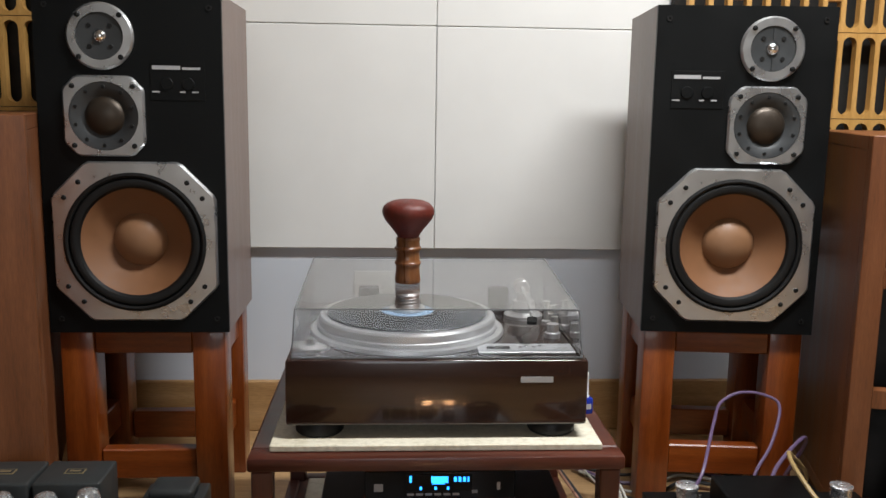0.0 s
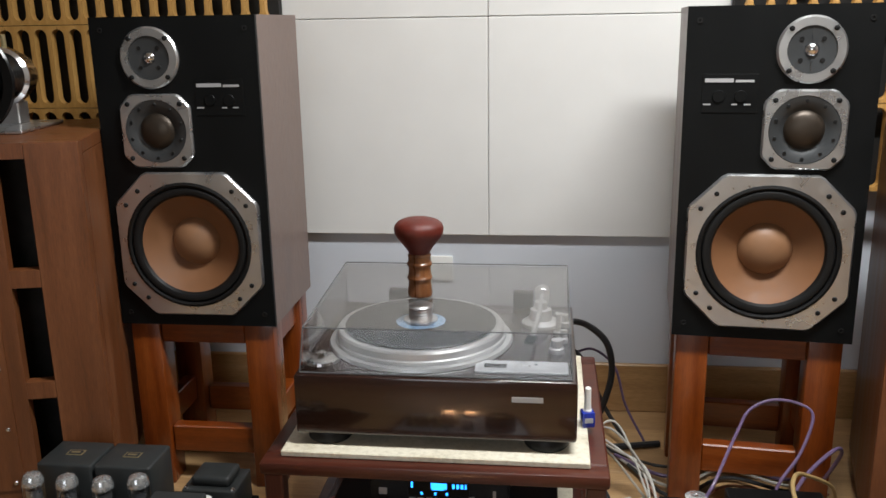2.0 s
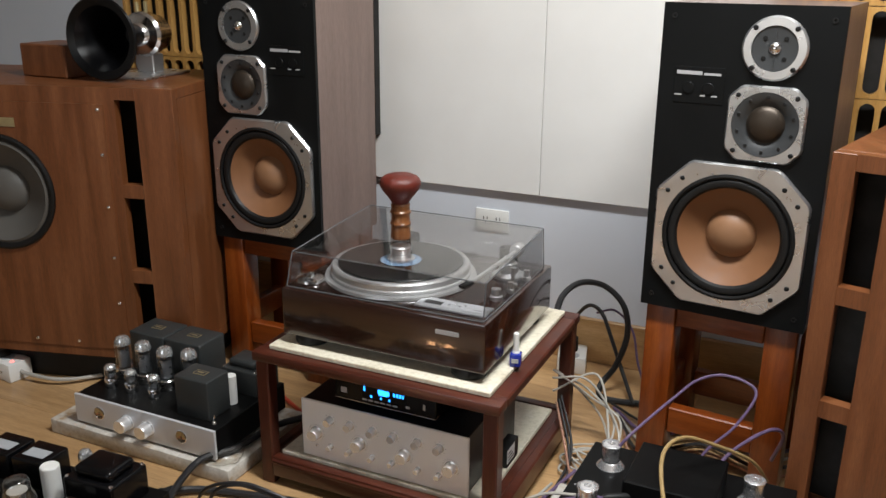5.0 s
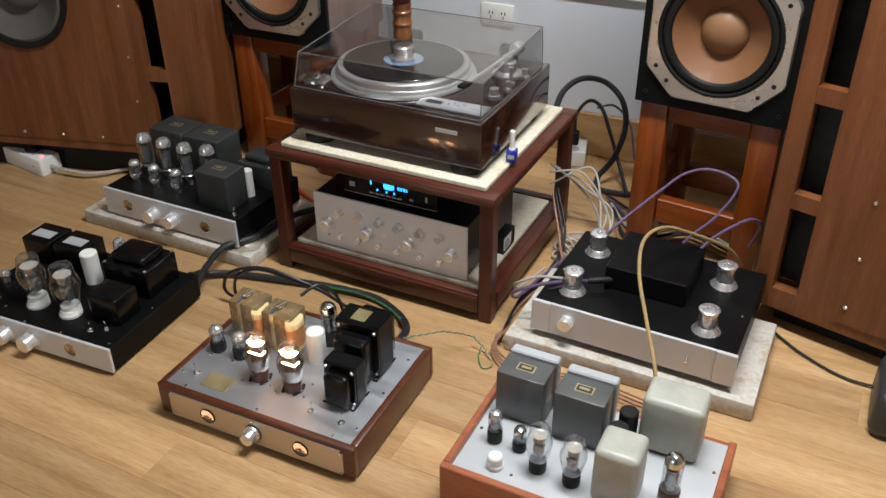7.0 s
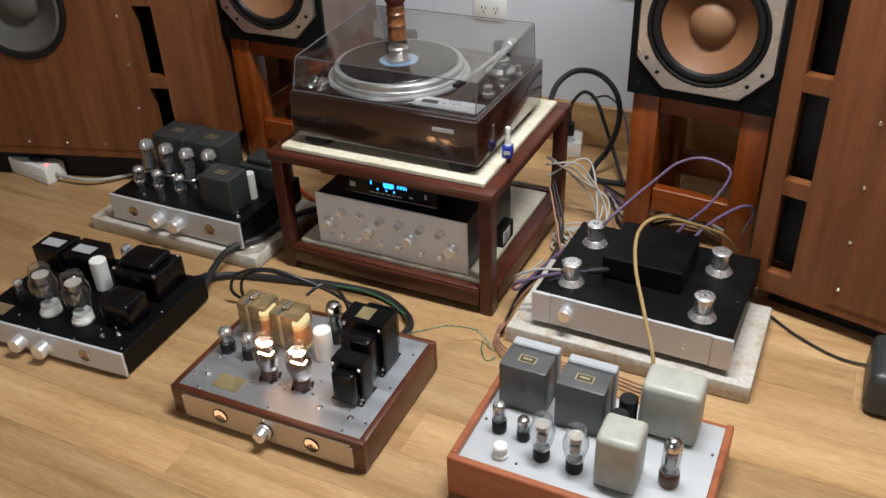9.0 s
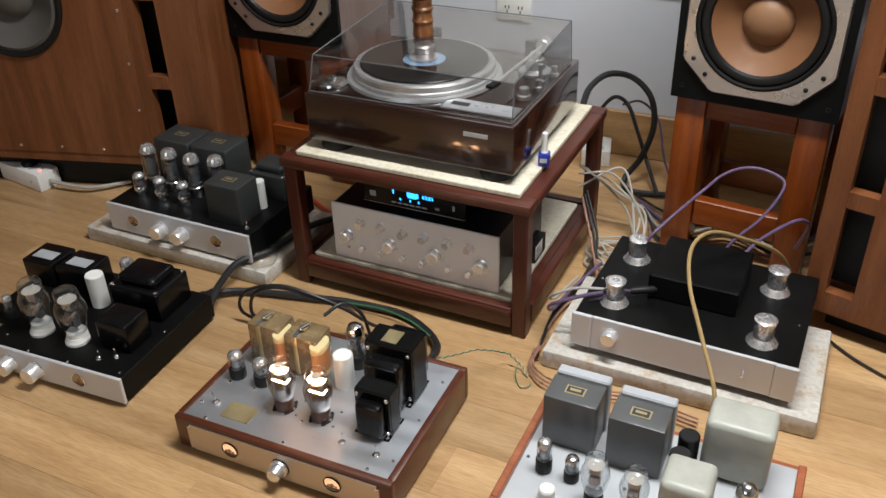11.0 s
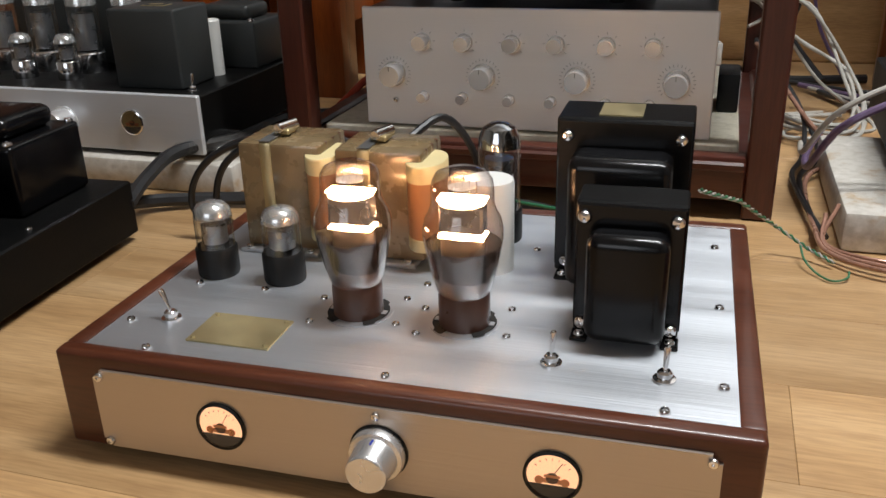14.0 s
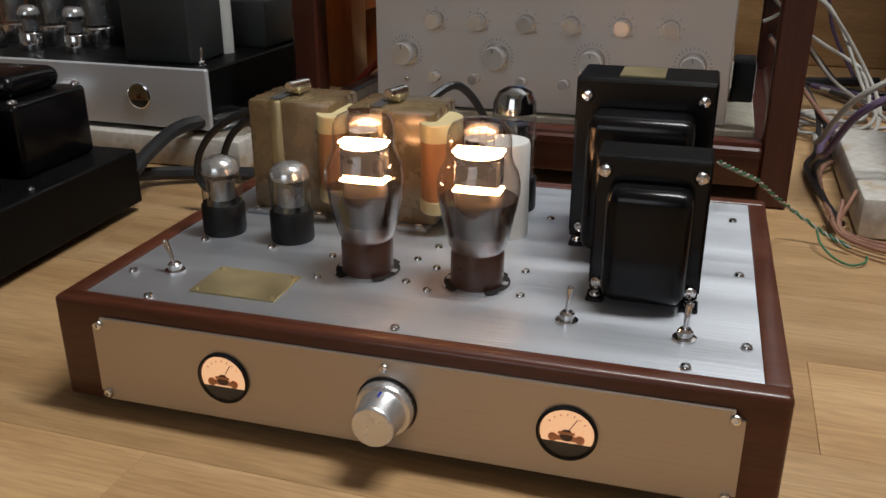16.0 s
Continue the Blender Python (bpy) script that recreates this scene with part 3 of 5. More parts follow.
horn = thing("horn_tweeter", -0.955, 1.66, 0.906, 8, "round black horn with a silver driver on a teak cabinet", "horn")
part("flare", turned([(0.112, 0.0), (0.116, -0.004), (0.112, -0.008), (0.095, -0.012), (0.072, -0.045), (0.050, -0.09), (0.034, -0.14), (0.027, -0.17), (0.022, -0.17), (0.030, -0.14), (0.046, -0.09), (0.068, -0.042), (0.090, -0.006), (0.112, 0.0)][::-1], 48, facing(0, 0, 0.118)), BLACK_PAINT, horn, "glossy black flare")
# Added dark disc: hides the bright driver and keeps the flare's depth black.
part("throat_shade", turned([(0, -0.150), (0.029, -0.150), (0.029, -0.153), (0, -0.153)], 24, facing(0, 0, 0.118)), DARK_HOLE, horn, "added dark disc for the shade deep in the horn")
drv = part("driver", turned([(0, -0.16), (0.03, -0.16), (0.034, -0.165), (0.034, -0.178), (0.058, -0.182), (0.066, -0.19), (0.066, -0.215), (0.054, -0.222), (0.054, -0.262), (0.045, -0.27), (0, -0.27)], 40, facing(0, 0, 0.118)), CHROME, horn, "polished silver driver")
part("terminal", rod(0.006, 0.03, 0.001, 12, Matrix.Translation((0.01, 0.205, 0.182))), BRASS, drv)
part("terminal", rod(0.006, 0.03, 0.001, 12, Matrix.Translation((-0.02, 0.205, 0.180))), BRASS, drv)
part("base_plate", block(-0.07, 0.09, 0.06, 0.29, 0, 0.008, 0.002), CAST, horn, "metal base plate")
part("cradle", block(-0.03, 0.03, 0.19, 0.245, 0.008, 0.06, 0.003), CAST, horn)
solid("wooden_block", block(-1.28, -1.10, 1.66, 1.80, 0.906, 1.0, 0.004), CABINET_WOOD, "small brown wooden block on the teak cabinet", "block")

# ---- equipment table ----
table = thing("equipment_table", 0, 0, 0, 0, "dark red mahogany two-tier table with open sides", "table")
TX0, TX1, TY0, TY1, TZ, LEG = -0.249, 0.386, 1.338, 1.912, 0.354, 0.035
for lx in (TX0 + 0.006, TX1 - LEG - 0.006):
    for ly in (TY0 + 0.006, TY1 - LEG - 0.006):
        part("leg", block(lx, lx + LEG, ly, ly + LEG, 0, TZ - 0.025, 0.003), MAHOGANY_UP, table)
for y0 in (TY0, TY1 - 0.045):
    part("top_rail", block(TX0, TX1, y0, y0 + 0.045, TZ - 0.025, TZ, 0.005, 2), MAHOGANY, table)
for x0 in (TX0, TX1 - 0.045):
    part("top_side_rail", block(x0, x0 + 0.045, TY0 + 0.045, TY1 - 0.045, TZ - 0.025, TZ - 0.0003, 0.004), MAHOGANY, table)
part("top_board", block(TX0 + 0.045, TX1 - 0.045, TY0 + 0.045, TY1 - 0.045, TZ - 0.023, TZ - 0.008), MAHOGANY, table)
part("shelf_board", block(TX0 + 0.03, TX1 - 0.03, TY0 + 0.03, TY1 - 0.03, 0.052, 0.072), MAHOGANY, table)
for y0 in (TY0 + 0.004, TY1 - 0.030):
    part("low_rail", block(TX0 + 0.041, TX1 - 0.041, y0, y0 + 0.026, 0.024, 0.078, 0.004, 2), MAHOGANY, table)
    part("low_moulding", block(TX0 + 0.041, TX1 - 0.041, y0 - 0.004, y0 + 0.03, 0.060, 0.072, 0.003), MAHOGANY, table)
for x0 in (TX0 + 0.004, TX1 - 0.030):
    part("low_side_rail", block(x0, x0 + 0.026, TY0 + 0.041, TY1 - 0.041, 0.024, 0.078, 0.004), MAHOGANY, table)
solid("stone_slab", block(TX0 + 0.034, TX1 - 0.034, TY0 + 0.026, TY1 - 0.03, TZ + 0.0005, TZ + 0.0125, 0.002), MARBLE, "cream stone slab lying on the table top", "stone slab")
solid("stone_slab", block(TX0 + 0.05, TX1 - 0.05, TY0 + 0.032, TY1 - 0.05, 0.0725, 0.0845, 0.002), MARBLE, "cream stone slab on the lower shelf", "stone slab")

# ---- turntable ----
TT = TZ + 0.0125
tt = thing("turntable", 0.069, 1.390, TT, 0, "dark glossy rosewood turntable under a clear lid", "turntable")
PW, PD, P0, P1 = 0.259, 0.435, 0.024, 0.140
part("plinth", block(-PW, PW, 0, PD, P0, P1, 0.005, 2), PLINTH, tt, "high-gloss dark rosewood plinth")
for sx in (-1, 1):
    for yy in (0.046, PD - 0.055):
        part("foot", turned([(0, 0), (0.039, 0), (0.042, 0.004), (0.042, 0.013), (0.036, P0), (0, P0)], 32, Matrix.Translation((sx * 0.205, yy, 0))), RUBBER, tt)
part("logo_bar", block(0.142, 0.198, -0.0012, 0.0005, 0.101, 0.111), LIGHT_GREY, tt, "grey lettering bar")
CX, CY = -0.050, 0.205
part("deck_ring", turned([(0, P1), (0.183, P1), (0.185, P1 + 0.002), (0.183, P1 + 0.008), (0.172, P1 + 0.009)], 72, Matrix.Translation((CX, CY, 0))), SILVER, tt, "silver deck ring")
platter = part("platter", turned([(0.171, P1 + 0.009), (0.1715, P1 + 0.016), (0.168, P1 + 0.018), (0.168, P1 + 0.030), (0.165, P1 + 0.034), (0.156, P1 + 0.035), (0.154, P1 + 0.033), (0, P1 + 0.033)], 72, Matrix.Translation((CX, CY, 0))), SILVER, tt, "polished aluminium platter")
part("speed_knob", turned([(0, P1), (0.034, P1), (0.035, P1 + 0.003), (0.033, P1 + 0.008), (0.024, P1 + 0.011), (0.010, P1 + 0.0125), (0.009, P1 + 0.02), (0, P1 + 0.021)], 36, Matrix.Translation((-0.222, 0.068, 0))), CHROME, tt, "round silver strobe lamp")
cp = part("control_panel", block(0.072, 0.243, 0.034, 0.088, P1, P1 + 0.005, 0.001), ALU_FRONT, tt, "silver control panel")
part("display_window", block(0.088, 0.130, 0.052, 0.070, P1 + 0.005, P1 + 0.0056), DARK_MARK, cp)
for k in range(4):
    part("button", rod(0.0035, 0.003, 0.0006, 12, Matrix.Translation((0.148 + 0.012 * k, 0.058 + 0.008 * (k % 2), P1 + 0.005))), CHROME, cp)
part("print_bar", block(0.205, 0.232, 0.056, 0.060, P1 + 0.005, P1 + 0.0056), GREY_MARK, cp)
arm = part("tonearm_base", turned([(0, P1), (0.040, P1), (0.040, P1 + 0.006), (0.034, P1 + 0.010), (0.024, P1 + 0.012), (0.022, P1 + 0.034), (0.014, P1 + 0.036), (0.013, P1 + 0.05), (0, P1 + 0.05)], 36, Matrix.Translation((0.190, 0.31, 0))), SILVER, tt, "silver tonearm base")
part("arm_tube", sweep(bmesh.new(), [(0.192, 0.355, P1 + 0.052), (0.190, 0.30, P1 + 0.052), (0.187, 0.22, P1 + 0.052), (0.180, 0.14, P1 + 0.05), (0.176, 0.105, P1 + 0.048)], 0.0045), SILVER, arm)
part("headshell", block(-0.009, 0.009, -0.035, 0.0, 0, 0.007, 0.001, m=Matrix.Translation((0.176, 0.108, P1 + 0.043)) @ Matrix.Rotation(radians(-10), 4, "Z")), RUBBER, arm)
part("counterweight", rod(0.016, 0.032, 0.002, 28, Matrix.Translation((0.192, 0.345, P1 + 0.052)) @ Matrix.Rotation(radians(-90), 4, "X")), SILVER, arm)
part("arm_rest", turned([(0, P1), (0.010, P1), (0.010, P1 + 0.008), (0.005, P1 + 0.01), (0.005, P1 + 0.045), (0.008, P1 + 0.047), (0, P1 + 0.05)], 18, Matrix.Translation((0.226, 0.245, 0))), SILVER, arm)
for k, (ax_, ay_, r_) in enumerate(((0.222, 0.150, 0.015), (0.236, 0.205, 0.009), (0.240, 0.300, 0.010))):
    part("arm_knob", turned([(0, P1), (r_, P1), (r_, P1 + 0.009), (r_ * 0.75, P1 + 0.011), (r_ * 0.75, P1 + 0.026), (0, P1 + 0.027)], 24, Matrix.Translation((ax_, ay_, 0))), SILVER, arm)
L = bmesh.new()
LX, LY0, LY1, LZ0, LZ1 = 0.249, 0.010, 0.400, P1 + 0.002, P1 + 0.105


def shell(x, y0, y1, z, f):
    return [L.verts.new(p) for p in ((-x, y0, LZ0), (x, y0, LZ0), (x, y1, LZ0), (-x, y1, LZ0), (-x + f, y0 + 0.022, z - 0.024), (x - f, y0 + 0.022, z - 0.024), (x - f, y1 - 0.004, z), (-x + f, y1 - 0.004, z))]


for v in (shell(LX, LY0, LY1, LZ1, 0.004), shell(LX - 0.003, LY0 + 0.003, LY1 - 0.003, LZ1 - 0.003, 0.004)):
    for q in ((0, 1, 5, 4), (1, 2, 6, 5), (2, 3, 7, 6), (3, 0, 4, 7), (4, 5, 6, 7)):
        L.faces.new([v[i] for i in q])
L.verts.ensure_lookup_table()
for a, b in ((0, 1), (1, 2), (2, 3), (3, 0)):
    L.faces.new((L.verts[a], L.verts[b], L.verts[8 + b], L.verts[8 + a]))
lid = part("lid", L, LID_GLASS, tt, "clear smoky acrylic dust cover")
EL = [(-LX + 0.004, LY0 + 0.022, LZ1 - 0.024), (LX - 0.004, LY0 + 0.022, LZ1 - 0.024), (LX - 0.004, LY1 - 0.004, LZ1), (-LX + 0.004, LY1 - 0.004, LZ1)]
EB = [(-LX, LY0, LZ0), (LX, LY0, LZ0), (LX, LY1, LZ0), (-LX, LY1, LZ0)]
for a, b in [(EL[i], EL[(i + 1) % 4]) for i in range(4)] + list(zip(EL, EB)) + [(EB[0], EB[1]), (EB[1], EB[2])]:
    part("edge", sweep(bmesh.new(), [a, b], 0.0013, 6, 1), LID_EDGE, lid, "dark cut edge")
for sx in (-0.13, 0.15):
    part("hinge", block(sx - 0.022, sx + 0.022, 0.401, 0.425, P1, P1 + 0.04, 0.003), RUBBER, lid)

RX, RY = 0.069 + CX, 1.390 + CY
RZ = TT + P1 + 0.0355
solid("vinyl_record", turned([(0.004, 0), (0.151, 0), (0.152, 0.001), (0.151, 0.002), (0.054, 0.0018), (0.053, 0.0023), (0.004, 0.0023), (0.004, 0)], 72, Matrix.Translation((RX, RY, RZ))), VINYL_DISC, "black vinyl record lying on the platter", "record")
solid("record_label", turned([(0.004, 0), (0.050, 0), (0.050, 0.0006), (0.004, 0.0006), (0.004, 0)], 48, Matrix.Translation((RX, RY, RZ + 0.0024))), BLUE_LABEL, "pale blue paper label of the record", "record label")
solid("record_clamp", turned([(0, 0), (0.032, 0), (0.034, 0.002), (0.034, 0.006), (0.026, 0.008), (0.024, 0.012)] + [(0.0245 - 0.002 * (k % 2), 0.013 + 0.003 * k) for k in range(6)] + [(0.026, 0.032), (0.022, 0.036), (0, 0.036)], 40, Matrix.Translation((RX, RY, RZ + 0.003))), SILVER, "ribbed silver record clamp on the record", "record clamp")
# the brush stands on the lid above the clamp
brush = thing("dust_brush", RX, RY, TT + P1 + 0.0936, 0, "soft dark red brush with bamboo handle standing on the lid", "brush")
part("handle", turned([(0, 0), (0.0235, 0), (0.0250, 0.004), (0.0240, 0.012), (0.0225, 0.026), (0.0232, 0.033), (0.0255, 0.036), (0.0255, 0.039), (0.0230, 0.042), (0.0220, 0.054), (0.0226, 0.060), (0.0255, 0.064), (0.0255, 0.067), (0.0228, 0.070), (0.0220, 0.078), (0.0235, 0.083), (0.0215, 0.087), (0, 0.087)], 32), HANDLE_WOOD, brush, "turned bamboo handle")
br = bmesh.new()
rng = random.Random(4)
lathe(br, [(0, 0.084), (0.019, 0.084), (0.0215, 0.090), (0.027, 0.099), (0.036, 0.110), (0.0445, 0.121), (0.0485, 0.130), (0.0490, 0.137), (0.0465, 0.145), (0.0400, 0.151), (0.029, 0.1555), (0.015, 0.1578), (0, 0.158)], 72)
for v in br.verts:
    if v.co.z > 0.089:
        k = 1 + rng.uniform(-0.007, 0.007)
        v.co.x, v.co.y, v.co.z = v.co.x * k, v.co.y * k, v.co.z + rng.uniform(-0.0004, 0.0005)
part("bristles", br, BRISTLE, brush, "dark red bristles", 80)

bottle = thing("small_bottle", 0.352, 1.515, TT, 12, "small blue bottle with a white cap on the stone top", "bottle")
part("body", block(-0.013, 0.013, -0.013, 0.013, 0, 0.032, 0.004, 2), BLUE_GLASS, bottle)
part("cap", turned([(0, 0.031), (0.0085, 0.031), (0.0085, 0.034), (0.007, 0.036), (0.0062, 0.078), (0.004, 0.080), (0, 0.080)], 20), WHITE, bottle, "tall white cap")
part("print", block(-0.008, 0.008, -0.0136, -0.0128, 0.011, 0.021), LIGHT_GREY, bottle)

# ---- preamplifier and the slim unit on it ----
pre = thing("preamplifier", -0.139, 1.376, 0.0845, 0, "wide silver preamplifier with many knobs on the stone shelf", "amplifier")
PRW, PRH = 0.440, 0.154
part("chassis", block(0.004, PRW - 0.004, 0.006, 0.30, 0.008, PRH - 0.001, 0.002), DARK_TOP, pre, "dark grey metal cover")
part("front_panel", block(0, PRW, 0, 0.006, 0.003, PRH, 0.0015), PANEL_SILVER, pre, "brushed silver front")
for fx in (0.04, PRW - 0.04):
    for fy in (0.04, 0.26):
        part("foot", rod(0.014, 0.0085, 0.001, 20, Matrix.Translation((fx, fy, 0))), RUBBER, pre)


def knob(parent, x, z, r, l, y=0.0, mat=None, dot=False):
    k = part("knob", turned([(r * 1.12, 0), (r * 1.12, l * 0.08), (r, l * 0.12), (r * 0.97, l * 0.9), (r * 0.9, l), (0, l)], 28, facing(x, y, z)), mat or KNOB_PALE, parent)
    if dot:
        part("pointer", block(x - 0.0005, x + 0.0005, y - l - 0.0004, y - l + 0.0005, z + r * 0.45, z + r * 0.85), DARK_MARK, k)
    return k


def dial(parent, x, z, r0, n, y=-0.0004):
    bm = bmesh.new()
    for i in range(n):
        a = radians(-130 + 260 * i / (n - 1)) + math.pi / 2
        q = Matrix.Translation((x, y, z)) @ Matrix.Rotation(-a + math.pi / 2, 4, "Y")
        cube(bm, -0.00035, 0.00035, -0.0002, 0.0004, r0, r0 + 0.003, m=q)
    return part("dial_scale", bm, GREY_MARK, parent)


for x in (-0.058, -0.003, 0.058, 0.113, 0.174, 0.229):
    knob(pre, x + 0.139, 0.112, 0.0098, 0.020)
    dial(pre, x + 0.139, 0.112, 0.0135, 7)
for x in (-0.098, 0.021, 0.140, 0.258):
    knob(pre, x + 0.139, 0.070, 0.0145, 0.022, dot=True)
    dial(pre, x + 0.139, 0.070, 0.0195, 21)
for x in (-0.058, -0.006, 0.055, 0.108, 0.175, 0.228):
    knob(pre, x + 0.139, 0.042, 0.0065, 0.016)
screw(pre, 0.042, -0.0001, 0.036, 0.004, True)

dsp = thing("network_player", -0.056, 1.400, 0.2405, 0, "slim black player with a lit blue display on the preamplifier", "player")
part("case", block(0, 0.264, 0.004, 0.22, 0.006, 0.062, 0.002), BLACK_METAL, dsp)
part("front", block(0, 0.264, 0, 0.0038, 0.012, 0.062, 0.001), BLACK_PAINT, dsp, "glossy black front")
part("trim", block(-0.001, 0.265, -0.002, 0.02, 0.0085, 0.0118, 0.001), CHROME, dsp, "silver lower edge")
for fx in (0.03, 0.234):
    for fy in (0.03, 0.19):
        part("foot", rod(0.01, 0.0062, 0.001, 16, Matrix.Translation((fx, fy, 0))), RUBBER, dsp)
disp = part("display", block(0.073, 0.188, -0.0008, 0.0002, 0.026, 0.056), BLACK, dsp, "dark display window")
for a in ((0.090, 0.094, 0.042, 0.054), (0.128, 0.158, 0.041, 0.053), (0.130, 0.152, 0.0385, 0.0405), (0.168, 0.173, 0.043, 0.052), (0.176, 0.181, 0.043, 0.052), (0.184, 0.189, 0.043, 0.052), (0.192, 0.195, 0.043, 0.052), (0.108, 0.112, 0.028, 0.034), (0.134, 0.138, 0.028, 0.034), (0.156, 0.160, 0.028, 0.034)):
    part("segment", block(a[0] - 0.012, a[1] - 0.012, -0.0014, -0.0006, a[2], a[3]), DISPLAY, disp, "lit blue segment")
for x, ww, z, hh in ((0.036, 0.016, 0.032, 0.014), (0.247, 0.006, 0.034, 0.014), (0.205, 0.010, 0.024, 0.006)):
    part("symbol", block(x - ww / 2 - 0.012, x + ww / 2 - 0.012, -0.0008, 0.0002, z - hh / 2, z + hh / 2, 0.0003), GREY_MARK, dsp)
for k in range(6):
    part("caption_bar", block(0.074 + 0.016 * k, 0.086 + 0.016 * k, -0.0008, 0.0002, 0.0175, 0.0215), GREY_MARK, dsp)


# ---- valves, transformers and other amplifier parts ----
SMOKE = glass("smoky_coat", (0.46, 0.40, 0.37), 0.18, 0.20)


def st_tube(parent, x, y, z, h=0.134, lit=False, base=None, bulb=None, name="shouldered_valve"):
    """A valve with a shouldered bulb on a base; lit: its filaments glow."""
    k = h / 0.134
    kw = 1.0 if lit else k * 1.06
    p = Matrix.Translation((x, y, z)) @ Matrix.Diagonal((kw, kw, k, 1))
    metal, kp = PLATE_GREY, p if lit else p @ Matrix.Diagonal((0.72, 0.9, 1, 1))
    b = part(name, turned([(0, 0), (0.0185, 0), (0.0190, 0.002), (0.0190, 0.030), (0.0180, 0.033), (0, 0.033)], 28, p), base or BROWN_BASE, parent, "brown bakelite base" if lit else "")
    part("bulb", turned([(0.0178, 0.032), (0.0205, 0.037), (0.0235, 0.050), (0.0270, 0.068), (0.0288, 0.080), (0.0286, 0.087), (0.0268, 0.095), (0.0238, 0.101), (0.0222, 0.107), (0.0220, 0.119), (0.0212, 0.125), (0.0184, 0.130), (0.0120, 0.1332), (0, 0.134)], 36, p), BULB if lit else (bulb or CLEAR_BULB), b, "shouldered glass bulb")
    if lit:
        part("anode", turned([(0, 0.042), (0.96, 0.042), (1, 0.044), (1, 0.0785), (0.96, 0.0795), (0, 0.0795)], 28, p @ Matrix.Diagonal((0.0165, 0.0105, 1, 1))), PLATE_DARK, b, "dark silvery metal anode")
    else:
        part("anode", block(-0.0150, 0.0150, -0.008, 0.008, 0.045, 0.078, 0.002, m=kp), metal, b, "grey metal anode")
    part("upper_anode", block(-0.0160, 0.0160, -0.008, 0.008, 0.083, 0.106, 0.002, m=kp), metal, b)
    part("mica_disc", turned([(0, 0.1068), (0.0170, 0.1068), (0.0170, 0.1074), (0, 0.1074)], 24, p), PLATE_GREY if lit else MICA, b)
    if lit:
        part("filament", block(-0.0172, 0.0172, -0.0070, 0.0070, 0.1088, 0.1112, 0.0009, 2, m=p), FILAMENT, b, "white-hot filament")
        part("top_mica", turned([(0, 0.1190), (0.0100, 0.1190), (0.0100, 0.1196), (0, 0.1196)], 24, p), MICA, b)
        for fx in (-0.010, -0.005, 0.0, 0.005, 0.010):
            part("filament_hook", block(fx - 0.0004, fx + 0.0004, -0.0004, 0.0004, 0.1118, 0.1270 - abs(fx) * 0.3, m=p), CHROME, b)
        part("filament", block(-0.0166, 0.0166, -0.0085, 0.0085, 0.0795, 0.0818, 0.0008, 2, m=p), FILAMENT, b, "white-hot filament")
        part("getter_coat", turned([(0.0174, 0.0330), (0.0198, 0.0372), (0.0228, 0.050), (0.0262, 0.068), (0.0272, 0.074)], 36, p), SMOKE, b, "dark smoky lower coat")
    return b


def gt_tube(parent, x, y, z, h=0.070, r=0.0155, base=None, top=0.48, name="small_valve"):
    """A straight-sided valve with a silvered top."""
    hb = min(0.03, h * 0.4)
    p = Matrix.Translation((x, y, z))
    b = part(name, turned([(0, 0), (r * 1.06, 0), (r * 1.1, 0.002), (r * 1.1, hb - 0.002), (r * 1.02, hb), (0, hb)], 24, p), base or RUBBER, parent)
    prof = [(r, hb - 0.001), (r, h * 0.80), (r * 0.95, h * 0.88), (r * 0.75, h * 0.955), (r * 0.4, h * 0.99), (0, h)]
    part("bulb", turned(prof, 28, p), CLEAR_BULB, b, "glass bulb")
    part("getter", turned([(q * 0.985, w - 0.0003) for q, w in prof if w > h * (1 - top) - 0.001], 28, p), GETTER if top > 0.3 else CHROME, b, "silvered top")
    part("anode", turned([(0, hb + 0.003), (r * 0.68, hb + 0.003), (r * 0.68, h * 0.70), (0, h * 0.70)], 16, p), PLATE_GREY, b)
    return b


def bell_transformer(parent, x0, x1, y0, y1, z0, z1, label=True, plaque=False):
    """An upright transformer: core stack, pressed bell covers front and back, four through bolts and feet."""
    d, w, h = y1 - y0, x1 - x0, z1 - z0
    c = part("transformer", block(x0, x1, y0 + d * 0.30, y1 - d * 0.30, z0 + 0.006, z1, 0.0015), BLACK_METAL, parent, "black transformer" if label else "")
    for s, ya, yb in ((-1, y0 + d * 0.30, y0), (1, y1 - d * 0.30, y1)):
        part("flange", block(x0 + 0.001, x1 - 0.001, min(ya, ya + s * 0.004), max(ya, ya + s * 0.004), z0 + 0.004, z1 - 0.001, 0.0012), BLACK_PAINT, c)
        part("bell_cover", block(x0 + w * 0.13, x1 - w * 0.13, min(ya, yb), max(ya, yb), z0 + h * 0.05, z1 - h * 0.16, min(0.009, d * 0.12), 4), BLACK_PAINT, c, "glossy black bell cover")
        for fx in (x0 + w * 0.08, x1 - w * 0.08):
            part("mounting_foot", block(fx - 0.006, fx + 0.006, min(ya, ya + s * 0.016), max(ya, ya + s * 0.016), z0, z0 + 0.003, 0.0008), BLACK_PAINT, c)
            screw(c, fx, ya + s * 0.010, z0 + 0.003, 0.0038, False, CHROME, "bolt")
    for fx in (x0 + w * 0.09, x1 - w * 0.09):
        for fz in (z0 + h * 0.10, z1 - h * 0.10):
            screw(c, fx, y0 + d * 0.30 - 0.004, fz, 0.0048, True, CHROME, "bolt")
    if plaque:
        part("plaque", block(x0 + w * 0.30, x0 + w * 0.62, y0 + d * 0.36, y1 - d * 0.36, z1, z1 + 0.001), BRASS, c, "pale metal plaque")
    return c


